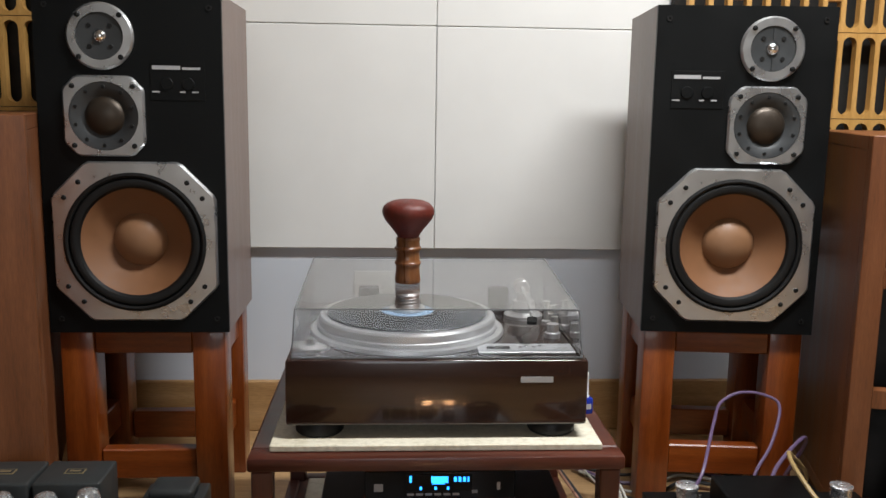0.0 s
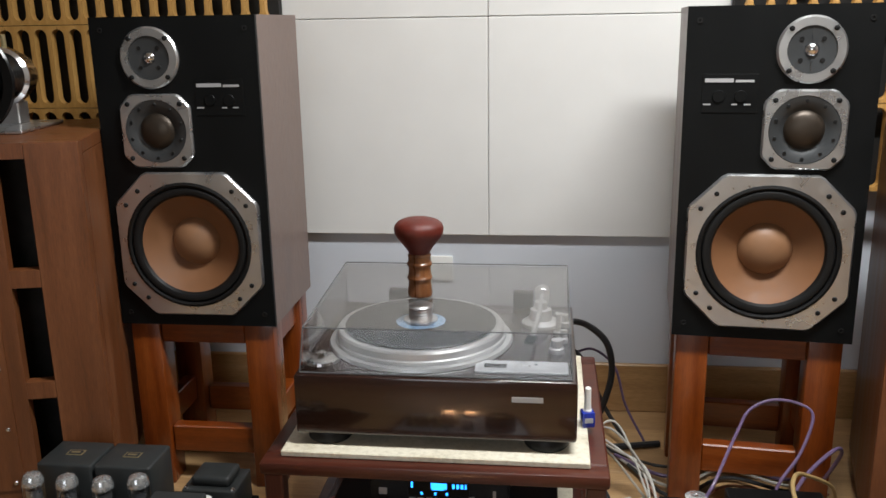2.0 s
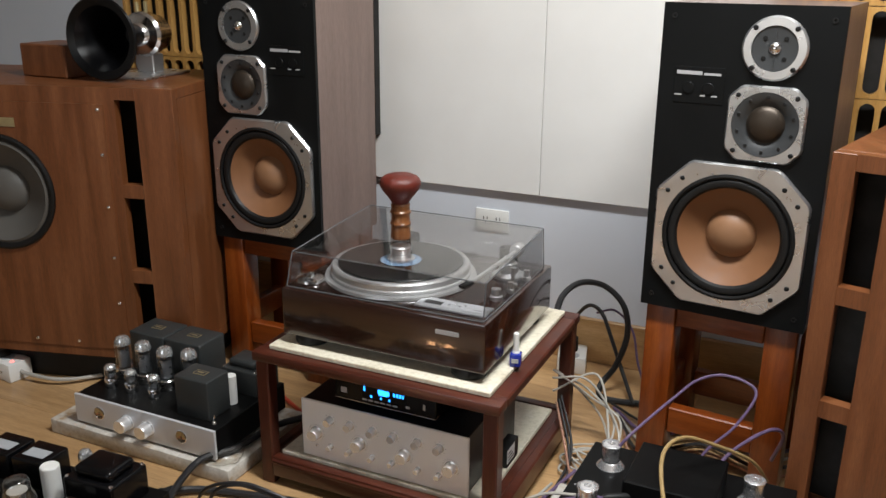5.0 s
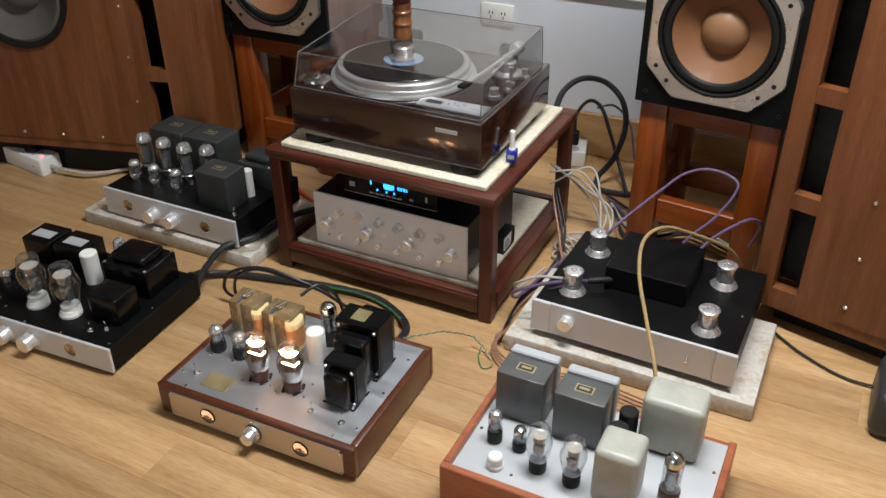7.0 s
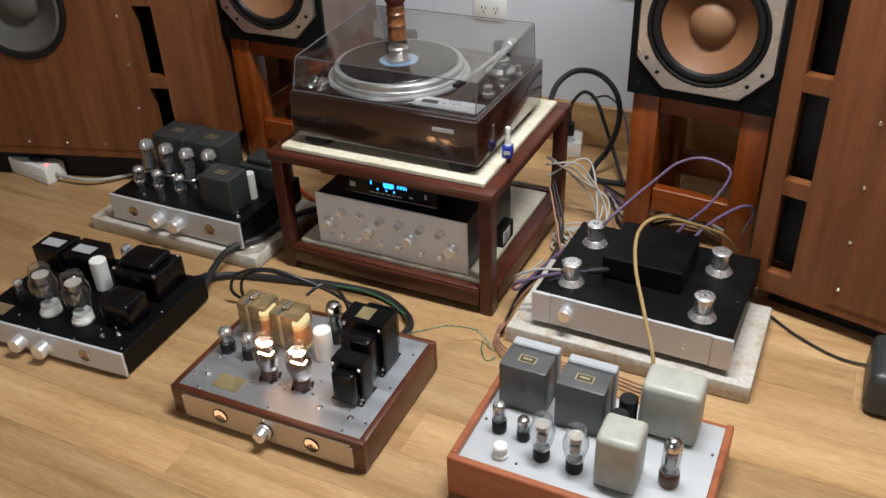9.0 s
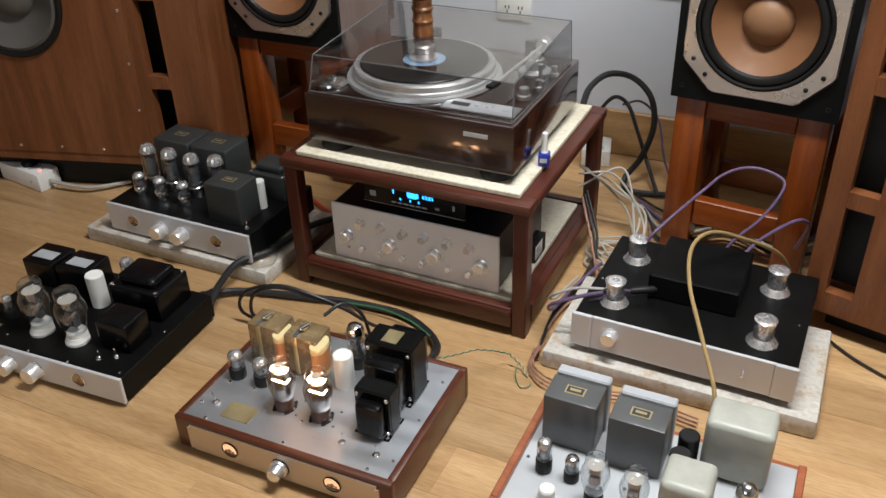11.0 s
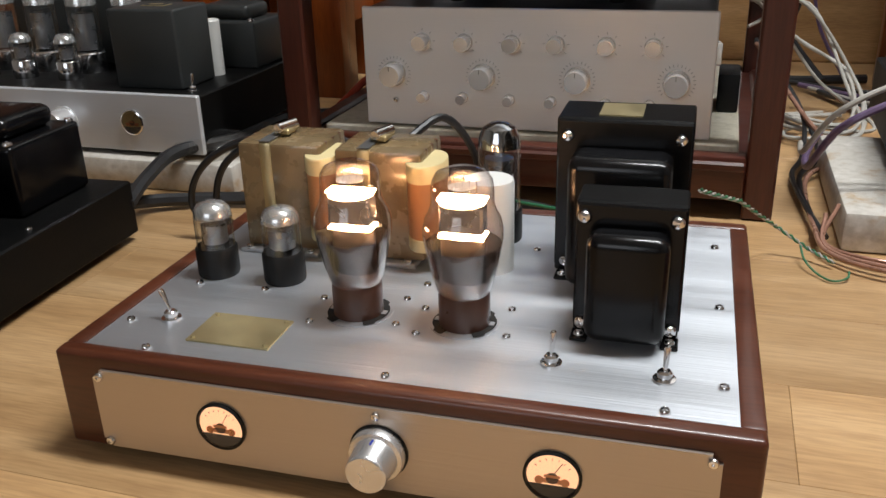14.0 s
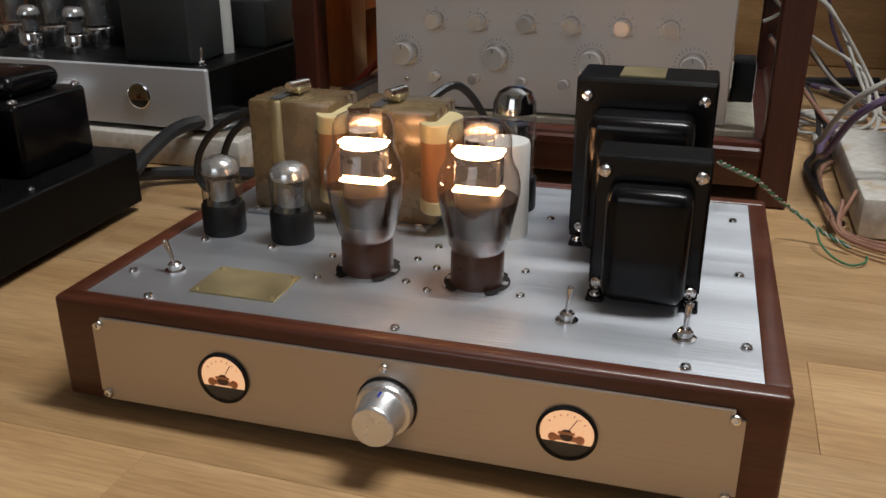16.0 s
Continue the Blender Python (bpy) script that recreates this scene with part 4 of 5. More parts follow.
def can_box(parent, x0, x1, y0, y1, z0, z1, mat, rim=0.004, name="transformer", label="", badge=True):
    c = part(name, block(x0, x1, y0, y1, z0, z1, rim, 3), mat, parent, label)
    if badge:
        mx, my = (x0 + x1) / 2, (y0 + y1) / 2
        b = part("badge", block(mx - 0.018, mx + 0.018, my - 0.011, my + 0.011, z1, z1 + 0.0008), BRASS, c, "small gold badge")
        part("badge_field", block(mx - 0.015, mx + 0.015, my - 0.008, my + 0.008, z1 + 0.0008, z1 + 0.0014), DARK_MARK, b)
        part("badge_bar", block(mx - 0.010, mx + 0.010, my - 0.003, my + 0.003, z1 + 0.0014, z1 + 0.0019), BRASS, b)
    return c


def meter(parent, x, y, z, r=0.0168, lit=True):
    """A round meter set in a front panel, facing -y."""
    m = part("meter", turned([(r * 1.1, 0), (r * 1.1, 0.0018), (r, 0.0026), (r * 0.96, 0.0006)], 40, facing(x, y, z)), RUBBER if lit else CHROME, parent, "round meter")
    bm = bmesh.new()
    n, q = 24, facing(x, y, z)
    top = [bm.verts.new(q @ Vector((r * 0.97 * math.cos(a), r * 0.97 * math.sin(a), 0.0007))) for a in (math.radians(-24 + 228 * i / n) for i in range(n + 1))]
    bm.faces.new(top)
    part("dial", bm, METER_GLOW if lit else BRASS, m, "glowing warm dial" if lit else "")
    bm = bmesh.new()
    bm.faces.new([bm.verts.new(q @ Vector((r * 0.97 * math.cos(a), r * 0.97 * math.sin(a), 0.0007))) for a in (math.radians(204 + 132 * i / n) for i in range(n + 1))])
    part("skirt", bm, DARK_MARK, m)
    mv = part("movement", block(-r * 0.62, r * 0.62, -r * 0.30, -r * 0.10, 0.0008, 0.0016, 0.0002, m=q), COPPER, m, "copper meter movement")
    for dx in (-0.48, 0.48):
        part("coil", rod(r * 0.17, 0.0010, 0.0002, 16, q @ Matrix.Translation((r * dx, -r * 0.18, 0.0012))), COPPER, mv)
    part("bridge", rod(r * 0.24, 0.0008, 0.0002, 20, q @ Matrix.Translation((0, -r * 0.06, 0.0012))), BROWN_BASE, mv)
    part("bridge_bar", block(-r * 0.30, r * 0.30, -r * 0.02, r * 0.10, 0.0018, 0.0022, 0.0001, m=q), COPPER, mv)
    part("needle", block(-0.00022, 0.00022, 0, r * 0.72, 0.0009, 0.0014, m=q @ Matrix.Rotation(radians(-30), 4, "Z")), DARK_MARK, m)
    for i in range(7):
        a = radians(35 + 110 * i / 6)
        part("tick", block(-0.00018, 0.00018, r * 0.72, r * 0.80, 0.0009, 0.0013, m=q @ Matrix.Rotation(a - math.pi / 2, 4, "Z")), DARK_MARK, m)
    part("crystal", turned([(r * 0.97, 0.0022), (r * 0.5, 0.0030), (0, 0.0033)], 32, q), METER_GLASS, m)
    return m


def toggle(parent, x, y, z, lean=14):
    s = part("toggle_switch", turned([(0, 0), (0.0075, 0), (0.0075, 0.0016), (0.0050, 0.002), (0.0050, 0.006), (0.0035, 0.0075), (0, 0.0075)], 18, Matrix.Translation((x, y, z))), CHROME, parent)
    part("lever", turned([(0, 0), (0.0014, 0), (0.0022, 0.017), (0.0016, 0.019), (0, 0.0195)], 12, Matrix.Translation((x, y, z + 0.006)) @ Matrix.Rotation(radians(lean), 4, "Y")), CHROME, s)
    return s


def c_core(parent, x, y, z):
    """A cut-core transformer: varnished rounded core, wrapped windings, steel band and its screw clip."""
    c = part("output_transformer", block(x - 0.036, x + 0.040, y - 0.026, y + 0.034, z + 0.004, z + 0.099, 0.0032, 2), AMBER, parent, "varnished amber cut core")
    oval = Matrix.Translation((x + 0.041, y - 0.013, z)) @ Matrix.Diagonal((0.0165, 0.027, 1, 1))
    part("winding", turned([(0, 0.020), (0.97, 0.020), (0.97, 0.088), (0, 0.088)], 32, oval), PAPER, c, "brown paper-wrapped winding")
    for z0, z1 in ((0.018, 0.029), (0.077, 0.0915)):
        part("tape", turned([(0, z0), (0.98, z0), (1.0, z0 + 0.001), (1.0, z1 - 0.001), (0.97, z1), (0, z1)], 32, oval), TAPE, c, "cream insulating tape")
    for dy in (-0.010, 0.006, 0.020):
        part("core_strip", block(x - 0.0362, x + 0.0402, y + dy, y + dy + 0.0022, z + 0.012, z + 0.0988, 0.0008), BROWN_BASE, c, "dark varnish joint")
    part("steel_band", block(x - 0.016, x - 0.004, y - 0.0272, y + 0.0352, z + 0.002, z + 0.1002, 0.003, 2), BRASS, c, "thin metal band")
    part("band_print", block(x - 0.015, x - 0.005, y - 0.026, y + 0.006, z + 0.1002, z + 0.1012), MID_GREY, c)
    clip = part("clip", block(x - 0.011, x + 0.003, y - 0.004, y + 0.020, z + 0.1002, z + 0.106, 0.0015), BRASS, c, "brass band clip")
    part("clip_screw", rod(0.0046, 0.024, 0.001, 16, Matrix.Translation((x - 0.006, y - 0.008, z + 0.107)) @ Matrix.Rotation(radians(-90), 4, "X") @ Matrix.Rotation(radians(18), 4, "Y")), CHROME, clip)
    part("base_bracket", block(x - 0.040, x + 0.034, y - 0.034, y + 0.040, z, z + 0.004, 0.001), ALU, c)
    for dx in (-0.032, 0.026):
        screw(c, x + dx, y - 0.030, z + 0.004, 0.0038)
    return c


# ---- glowing amplifier in the dark red case ----
AX0, AX1, AY0, AY1, AZ0, AZ1 = -0.134, 0.346, 0.752, 1.106, 0.006, 0.084
amp = thing("tube_amplifier", 0, 0, 0, 0, "lit tube amplifier, brushed top plate in a dark red wooden case", "amplifier", "tube amplifiers on the floor")
T = 0.016
part("front_board", block(AX0, AX1, AY0, AY0 + T, AZ0, AZ1, 0.004, 3), CASE_WOOD, amp)
part("rear_board", block(AX0, AX1, AY1 - T, AY1, AZ0, AZ1, 0.004, 3), CASE_WOOD, amp)
for x0 in (AX0, AX1 - T):
    part("side_board", block(x0, x0 + T, AY0 + T - 0.002, AY1 - T + 0.002, AZ0, AZ1 - 0.0003, 0.003, 2), CASE_WOOD, amp)
part("bottom_board", block(AX0 + T, AX1 - T, AY0 + T, AY1 - T, AZ0 + 0.002, AZ0 + 0.008), BLACK_METAL, amp)
for fx in (AX0 + 0.04, AX1 - 0.04):
    for fy in (AY0 + 0.04, AY1 - 0.04):
        part("foot", rod(0.012, 0.0065, 0.001, 16, Matrix.Translation((fx, fy, 0))), RUBBER, amp)
PZ = 0.0822
part("top_plate", block(AX0 + T - 0.002, AX1 - T + 0.002, AY0 + T - 0.002, AY1 - T + 0.002, PZ - 0.003, PZ), ALU, amp, "brushed aluminium top plate")
fp = bmesh.new()
cube(fp, -0.1025, 0.3220, AY0 - 0.003, AY0 + 0.0005, 0.0105, 0.0730)
bmesh.ops.bevel(fp, geom=[e for e in fp.edges if abs(e.verts[0].co.y - e.verts[1].co.y) > 0.001], offset=0.006, segments=4, affect="EDGES")
front = part("front_panel", fp, PANEL_GOLD, amp, "champagne aluminium front panel")
for x, z in ((-0.0968, 0.0680), (-0.0968, 0.0155), (0.3165, 0.0680), (0.3165, 0.0155)):
    screw(front, x, AY0 - 0.003, z, 0.0036, True)
meter(amp, -0.0045, AY0 - 0.003, 0.042)
meter(amp, 0.2235, AY0 - 0.003, 0.042)
kn = part("volume_knob", turned([(0.0188, 0.0012), (0.0188, 0.0065), (0.0180, 0.0080), (0.0155, 0.0088), (0.0148, 0.0100), (0.0140, 0.0250), (0.0134, 0.0266), (0.0128, 0.0272), (0, 0.0272)], 48, facing(0.110, AY0 - 0.003, 0.041)), KNOB, amp, "turned aluminium volume knob")
part("ring", turned([(0, 0), (0.0200, 0), (0.0200, 0.0012), (0, 0.0012)], 48, facing(0.110, AY0 - 0.003, 0.041)), RUBBER, kn, "thin black ring")
part("pointer", block(0.1092, 0.1108, AY0 - 0.0175, AY0 - 0.0115, 0.0546, 0.0562), BLUE_GLASS, kn, "dark blue mark")
screw(amp, 0.109, AY0 - 0.003, 0.0675, 0.0032, True)
st_tube(amp, 0.057, 0.859, PZ - 0.004, 0.123, True)
st_tube(amp, 0.140, 0.859, PZ - 0.004, 0.123, True)
for tx in (0.057, 0.140):
    sk = part("valve_socket", turned([(0.0185, 0), (0.0262, 0), (0.0262, 0.0006), (0.0185, 0.0006)], 36, Matrix.Translation((tx, 0.859, PZ))), ALU, amp, "round socket plate with cut-outs")
    # Flat dark arcs on the plate carry the shade of the open cut-outs.
    for mid in (0, 180):
        gap = bmesh.new()
        arc = [radians(mid - 62 + 124 * i / 20) for i in range(21)]
        inner = [gap.verts.new((tx + 0.0186 * math.cos(q), 0.859 + 0.0186 * math.sin(q), PZ + 0.0012)) for q in arc]
        outer = [gap.verts.new((tx + (0.0238 + 0.0022 * (abs(i - 10) > 6)) * math.cos(q), 0.859 + (0.0238 + 0.0022 * (abs(i - 10) > 6)) * math.sin(q), PZ + 0.0012)) for i, q in enumerate(arc)]
        for i in range(20):
            gap.faces.new((inner[i], outer[i], outer[i + 1], inner[i + 1]))
        part("cut_out", gap, DARK_HOLE, sk, "dark curved cut-out")
        q = Matrix.Translation((tx, 0.859, PZ + 0.0013)) @ Matrix.Rotation(radians(mid), 4, "Z")
        part("contact_tab", block(0.0186, 0.0225, -0.0026, 0.0026, 0, 0.0008, 0.0002, m=q), ALU, sk)
    for dx, dy in ((-0.030, 0.012), (-0.026, -0.020), (0.030, -0.012), (0.026, 0.022)):
        screw(sk, tx + dx * 1.15, 0.859 + dy * 1.25, PZ, 0.0034)
gt_tube(amp, -0.085, 0.902, PZ, 0.0645, 0.0158)
gt_tube(amp, -0.024, 0.902, PZ, 0.0645, 0.0158)
for sx in (-0.090, -0.031):
    screw(amp, sx, 0.878, PZ, 0.0034)
gt_tube(amp, 0.129, 1.028, PZ, 0.108, 0.0190, None, 0.22, "rectifier_valve")
part("capacitor_can", turned([(0, 0), (0.0205, 0), (0.0205, 0.075), (0.0195, 0.0775), (0, 0.078)], 36, Matrix.Translation((0.135, 0.963, PZ))), WHITE, amp, "tall white capacitor")
c_core(amp, -0.049, 0.981, PZ)
c_core(amp, 0.042, 0.976, PZ)
bell_transformer(amp, 0.189, 0.292, 0.922, 1.062, PZ, 0.213, True, True)
bell_transformer(amp, 0.218, 0.292, 0.839, 0.926, PZ, 0.182)
plq = part("name_plate", block(-0.049, 0.016, 0.787, 0.831, PZ, PZ + 0.0016, 0.0003), BRASS, amp, "engraved brass plate")
for x in (-0.045, 0.012):
    for y in (0.791, 0.827):
        screw(plq, x, y, PZ + 0.0016, 0.0018, False, BRASS)
toggle(amp, -0.078, 0.816, PZ, -18)
toggle(amp, 0.211, 0.815, PZ, 4)
toggle(amp, 0.285, 0.811, PZ, 2)
for x, y in ((-0.071, 0.7715), (0.108, 0.7730), (0.287, 0.7735), (0.322, 0.809), (0.320, 0.923), (0.317, 1.042), (-0.107, 0.807), (-0.108, 0.94), (-0.108, 1.06), (0.10, 1.075), (0.168, 1.005), (0.095, 0.915)):
    screw(amp, x, y, PZ, 0.0036)


amp.matrix_world = Matrix.Translation((0.105, 0.90, 0)) @ pose(0, 0, 0, 0, 0, 1.3) @ Matrix.Translation((-0.105, -0.90, 0))


# ---- black amplifier with two clear valves ----
def slab_chassis(t, x0, x1, y0, y1, z0, z1, knobs, meters, mat):
    part("chassis", block(x0 + 0.002, x1 - 0.002, y0 + 0.005, y1, z0, z1 - 0.002, 0.002), mat, t, "black steel chassis")
    f = part("front_panel", block(x0, x1, y0 - 0.003, y0 + 0.005, z0 - 0.002, z1, 0.0015), ALU_FRONT, t, "thick brushed silver front")
    for x, z in knobs:
        knob(t, x, z, 0.0195, 0.030, y0 - 0.003)
    for x, z in meters:
        meter(t, x, y0 - 0.003, z, 0.0160, False)
    for fx in (x0 + 0.04, x1 - 0.04):
        for fy in (y0 + 0.04, y1 - 0.04):
            part("foot", rod(0.012, 0.0085, 0.001, 16, Matrix.Translation((fx, fy, z0 - 0.008))), RUBBER, t)
    return f


b2 = thing("black_tube_amplifier", 0, 0, 0, 0, "black tube amplifier with silver front and two clear valves, unlit", "amplifier", "tube amplifiers on the floor")
slab_chassis(b2, -0.768, -0.302, 0.790, 1.120, 0.010, 0.075, ((-0.612, 0.037), (-0.538, 0.037)), ((-0.418, 0.042), (-0.700, 0.042)), BLACK_METAL)
BZ2 = 0.073
for x in (-0.583, -0.482):
    part("ceramic_socket", turned([(0, 0), (0.027, 0), (0.027, 0.006), (0.024, 0.010), (0.022, 0.016), (0, 0.016)], 28, Matrix.Translation((x, 0.868, BZ2))), CERAMIC, b2, "white ceramic socket")
    st_tube(b2, x, 0.872, BZ2 - 0.012, 0.152, False, CERAMIC)
gt_tube(b2, -0.690, 0.885, BZ2, 0.062, 0.012)
gt_tube(b2, -0.632, 0.905, BZ2, 0.066, 0.013)
gt_tube(b2, -0.492, 1.070, BZ2, 0.095, 0.016)
part("capacitor_can", turned([(0, 0), (0.021, 0), (0.021, 0.082), (0.019, 0.0845), (0, 0.085)], 32, Matrix.Translation((-0.528, 1.000, BZ2))), WHITE, b2, "tall white capacitor")
can_box(b2, -0.420, -0.335, 0.868, 0.945, BZ2, BZ2 + 0.072, BLACK_PAINT, 0.007, "choke", "glossy black choke", False)
t2 = can_box(b2, -0.478, -0.342, 0.985, 1.100, BZ2, BZ2 + 0.076, BLACK_PAINT, 0.006, "transformer", "glossy black mains transformer", False)
part("top_bell", block(-0.462, -0.358, 1.000, 1.085, BZ2 + 0.0755, BZ2 + 0.100, 0.012, 4), BLACK_PAINT, t2)
for fx in (-0.470, -0.350):
    for fy in (0.993, 1.092):
        screw(t2, fx, fy, BZ2 + 0.076, 0.005)
for x in (-0.715, -0.612):
    c = can_box(b2, x - 0.046, x + 0.046, 1.010, 1.095, BZ2, BZ2 + 0.070, BLACK_PAINT, 0.005, "output_transformer", "black transformer with silver label", False)
    part("label_plate", block(x - 0.030, x + 0.030, 1.030, 1.062, BZ2 + 0.070, BZ2 + 0.071), LIGHT_GREY, c, "pale label")
part("name_plate", block(-0.742, -0.690, 0.815, 0.855, BZ2, BZ2 + 0.0015), BRASS, b2, "dull brass plate")
toggle(b2, -0.392, 0.832, BZ2, 8)
toggle(b2, -0.360, 0.850, BZ2, -6)
for x, y in ((-0.318, 0.81), (-0.318, 0.96), (-0.45, 0.80), (-0.56, 0.80), (-0.65, 0.83)):
    screw(b2, x, y, BZ2, 0.0034)

b2.matrix_world = Matrix.Translation((-0.313, 0.790, 0)) @ pose(0, 0, 0, 0, 0, 3.4) @ Matrix.Translation((0.302, -0.787, 0))
part("mains_plug", turned([(0, 0), (0.017, 0), (0.019, 0.004), (0.019, 0.022), (0.014, 0.030), (0.011, 0.050), (0, 0.052)], 24, Matrix.Translation((-0.345, 1.118, 0.042)) @ Matrix.Rotation(radians(-90), 4, "X") @ Matrix.Rotation(radians(12), 4, "Y")), RUBBER, b2, "black mains plug")

# ---- grey amplifier on the stone slab behind ----
solid("stone_slab", block(-0.905, -0.300, 1.285, 1.620, 0, 0.042, 0.005, 2), SLAB, "mottled grey-beige stone slab under an amplifier", "stone slab", "stone slabs on the floor")
a3 = thing("grey_tube_amplifier", 0, -0.007, 0, 0, "tube amplifier with four valves and dark grey transformers", "amplifier", "tube amplifiers on the floor")
slab_chassis(a3, -0.820, -0.350, 1.312, 1.610, 0.051, 0.130, ((-0.637, 0.086), (-0.567, 0.086)), ((-0.733, 0.090), (-0.456, 0.090)), BLACK_METAL)
A3Z = 0.128
for x, y in ((-0.772, 1.450), (-0.696, 1.448), (-0.618, 1.446), (-0.550, 1.462)):
    gt_tube(a3, x, y, A3Z, 0.124, 0.0228, CHROME, 0.36, "power_valve")
for x, y in ((-0.762, 1.388), (-0.690, 1.388), (-0.612, 1.390)):
    gt_tube(a3, x, y, A3Z, 0.066, 0.0162, CHROME, 0.45)
can_box(a3, -0.498, -0.392, 1.345, 1.430, A3Z, A3Z + 0.108, GREY_CAN, 0.004, "transformer", "dark grey transformer can")
can_box(a3, -0.790, -0.668, 1.495, 1.600, A3Z, A3Z + 0.118, GREY_CAN, 0.005, "transformer", "dark grey transformer can")
can_box(a3, -0.662, -0.540, 1.495, 1.600, A3Z, A3Z + 0.118, GREY_CAN, 0.005, "transformer", "dark grey transformer can")
t3 = can_box(a3, -0.478, -0.362, 1.500, 1.600, A3Z, A3Z + 0.070, GREY_CAN, 0.004, "mains_transformer", "dark grey stepped transformer", False)
part("top_bell", block(-0.462, -0.378, 1.515, 1.585, A3Z + 0.0695, A3Z + 0.092, 0.008, 3), GREY_CAN, t3)
for fx in (-0.470, -0.370):
    screw(t3, fx, 1.508, A3Z + 0.070, 0.005)
part("capacitor_can", turned([(0, 0), (0.0145, 0), (0.0145, 0.078), (0.013, 0.080), (0, 0.080)], 28, Matrix.Translation((-0.408, 1.455, A3Z))), WHITE, a3, "white capacitor")
toggle(a3, -0.378, 1.345, A3Z, 6)

# ---- amplifier in the orange wooden case ----
w4 = thing("orange_tube_amplifier", 0.006, 0, 0, 0, "tube amplifier in an orange-brown case with square grey cans", "amplifier", "tube amplifiers on the floor")
WX0, WX1, WY0, WY1, WZ1 = 0.516, 1.000, 0.780, 1.096, 0.103
part("front_board", block(WX0, WX1, WY0, WY0 + 0.016, 0.006, WZ1, 0.002), ORANGE_WOOD, w4)
part("rear_board", block(WX0, WX1, WY1 - 0.014, WY1, 0.006, WZ1 - 0.018, 0.002), ORANGE_WOOD, w4)
for x0 in (WX0, WX1 - 0.014):
    part("side_board", block(x0, x0 + 0.014, WY0 + 0.016, WY1 - 0.014, 0.006, WZ1 - 0.0003, 0.002), ORANGE_WOOD, w4)
for fx in (WX0 + 0.04, WX1 - 0.04):
    for fy in (WY0 + 0.04, WY1 - 0.04):
        part("foot", rod(0.012, 0.0065, 0.001, 16, Matrix.Translation((fx, fy, 0))), RUBBER, w4)
WZ = 0.088
part("top_plate", block(WX0 + 0.014, WX1 - 0.014, WY0 + 0.016, WY1 - 0.014, WZ - 0.004, WZ), ALU_DULL, w4, "satin silver top plate")
for x0, y0 in ((0.548, 0.968), (0.670, 0.958)):
    c = can_box(w4, x0, x0 + 0.098, y0, y0 + 0.066, WZ, 0.200, MID_GREY, 0.002, "transformer", "grey steel transformer with gold badge")
    part("clamp", block(x0 + 0.002, x0 + 0.102, y0 + 0.0662, y0 + 0.090, WZ, 0.207, 0.003), LIGHT_GREY, c, "pale grey clamp frame")
can_box(w4, 0.786, 0.866, 0.835, 0.915, WZ, 0.212, CREAM_CAN, 0.012, "choke_can", "rounded pale grey can", False)
can_box(w4, 0.826, 0.940, 1.000, 1.080, WZ, 0.214, CREAM_CAN, 0.012, "mains_can", "rounded greenish grey can", False)
gt_tube(w4, 0.576, 0.902, WZ, 0.074, 0.0135, RUBBER, 0.4)
gt_tube(w4, 0.628, 0.900, WZ, 0.056, 0.0125, RUBBER, 0.3)
st_tube(w4, 0.678, 0.866, WZ, 0.110, False, RUBBER)
st_tube(w4, 0.745, 0.862, WZ, 0.110, False, RUBBER)
gt_tube(w4, 0.914, 0.900, WZ, 0.112, 0.0175, BROWN_BASE, 0.25, "rectifier_valve")
part("capacitor_cap", turned([(0, 0), (0.0165, 0), (0.0165, 0.008), (0.0145, 0.010), (0.0145, 0.026), (0.012, 0.029), (0, 0.029)], 28, Matrix.Translation((0.604, 0.838, WZ))), WHITE, w4, "white round cap")
for x, y in ((0.802, 1.022), (0.797, 0.972)):
    part("capacitor_can", rod(0.0185, 0.066, 0.002, 28, Matrix.Translation((x, y, WZ))), RUBBER, w4, "black capacitor")
for x, y in ((0.540, 0.92), (0.545, 0.80), (0.64, 0.83), (0.70, 0.80), (0.72, 0.915), (0.975, 0.80), (0.975, 1.00), (0.77, 0.80)):
    screw(w4, x, y, WZ, 0.0032, False, MID_GREY)

# ---- silver-fronted power amplifier on its slab ----
solid("stone_slab", block(0.447, 1.016, 1.270, 1.592, 0, 0.046, 0.006, 2), SLAB, "mottled beige stone slab under the silver amplifier", "stone slab", "stone slabs on the floor")
s5 = thing("silver_power_amplifier", 0.005, 0.006, 0, 0, "silver-fronted amplifier with black top and four round caps", "amplifier", "tube amplifiers on the floor")
SX0, SX1, SY0, SY1, SZ0, SZ1 = 0.500, 0.962, 1.290, 1.640, 0.066, 0.145
part("chassis", block(SX0 + 0.004, SX1 - 0.004, SY0 + 0.008, SY1, SZ0, SZ1 - 0.001, 0.002), BLACK_METAL, s5, "black steel chassis and top")
part("front_panel", block(SX0 + 0.045, SX1 - 0.045, SY0, SY0 + 0.008, SZ0 - 0.003, SZ1, 0.0012), ALU_FRONT, s5, "brushed silver front panel")
for x0 in (SX0, SX1 - 0.0447):
    part("front_end", block(x0, x0 + 0.0447, SY0 - 0.002, SY0 + 0.008, SZ0 - 0.003, SZ1, 0.0015), ALU_FRONT, s5, "silver end block")
for fx in (SX0 + 0.05, SX1 - 0.05):
    for fy in (SY0 + 0.05, SY1 - 0.05):
        part("foot", rod(0.02, SZ0 - 0.0455, 0.002, 24, Matrix.Translation((fx, fy, 0.0460))), RUBBER, s5)
knob(s5, 0.586, 0.108, 0.0165, 0.020, SY0)
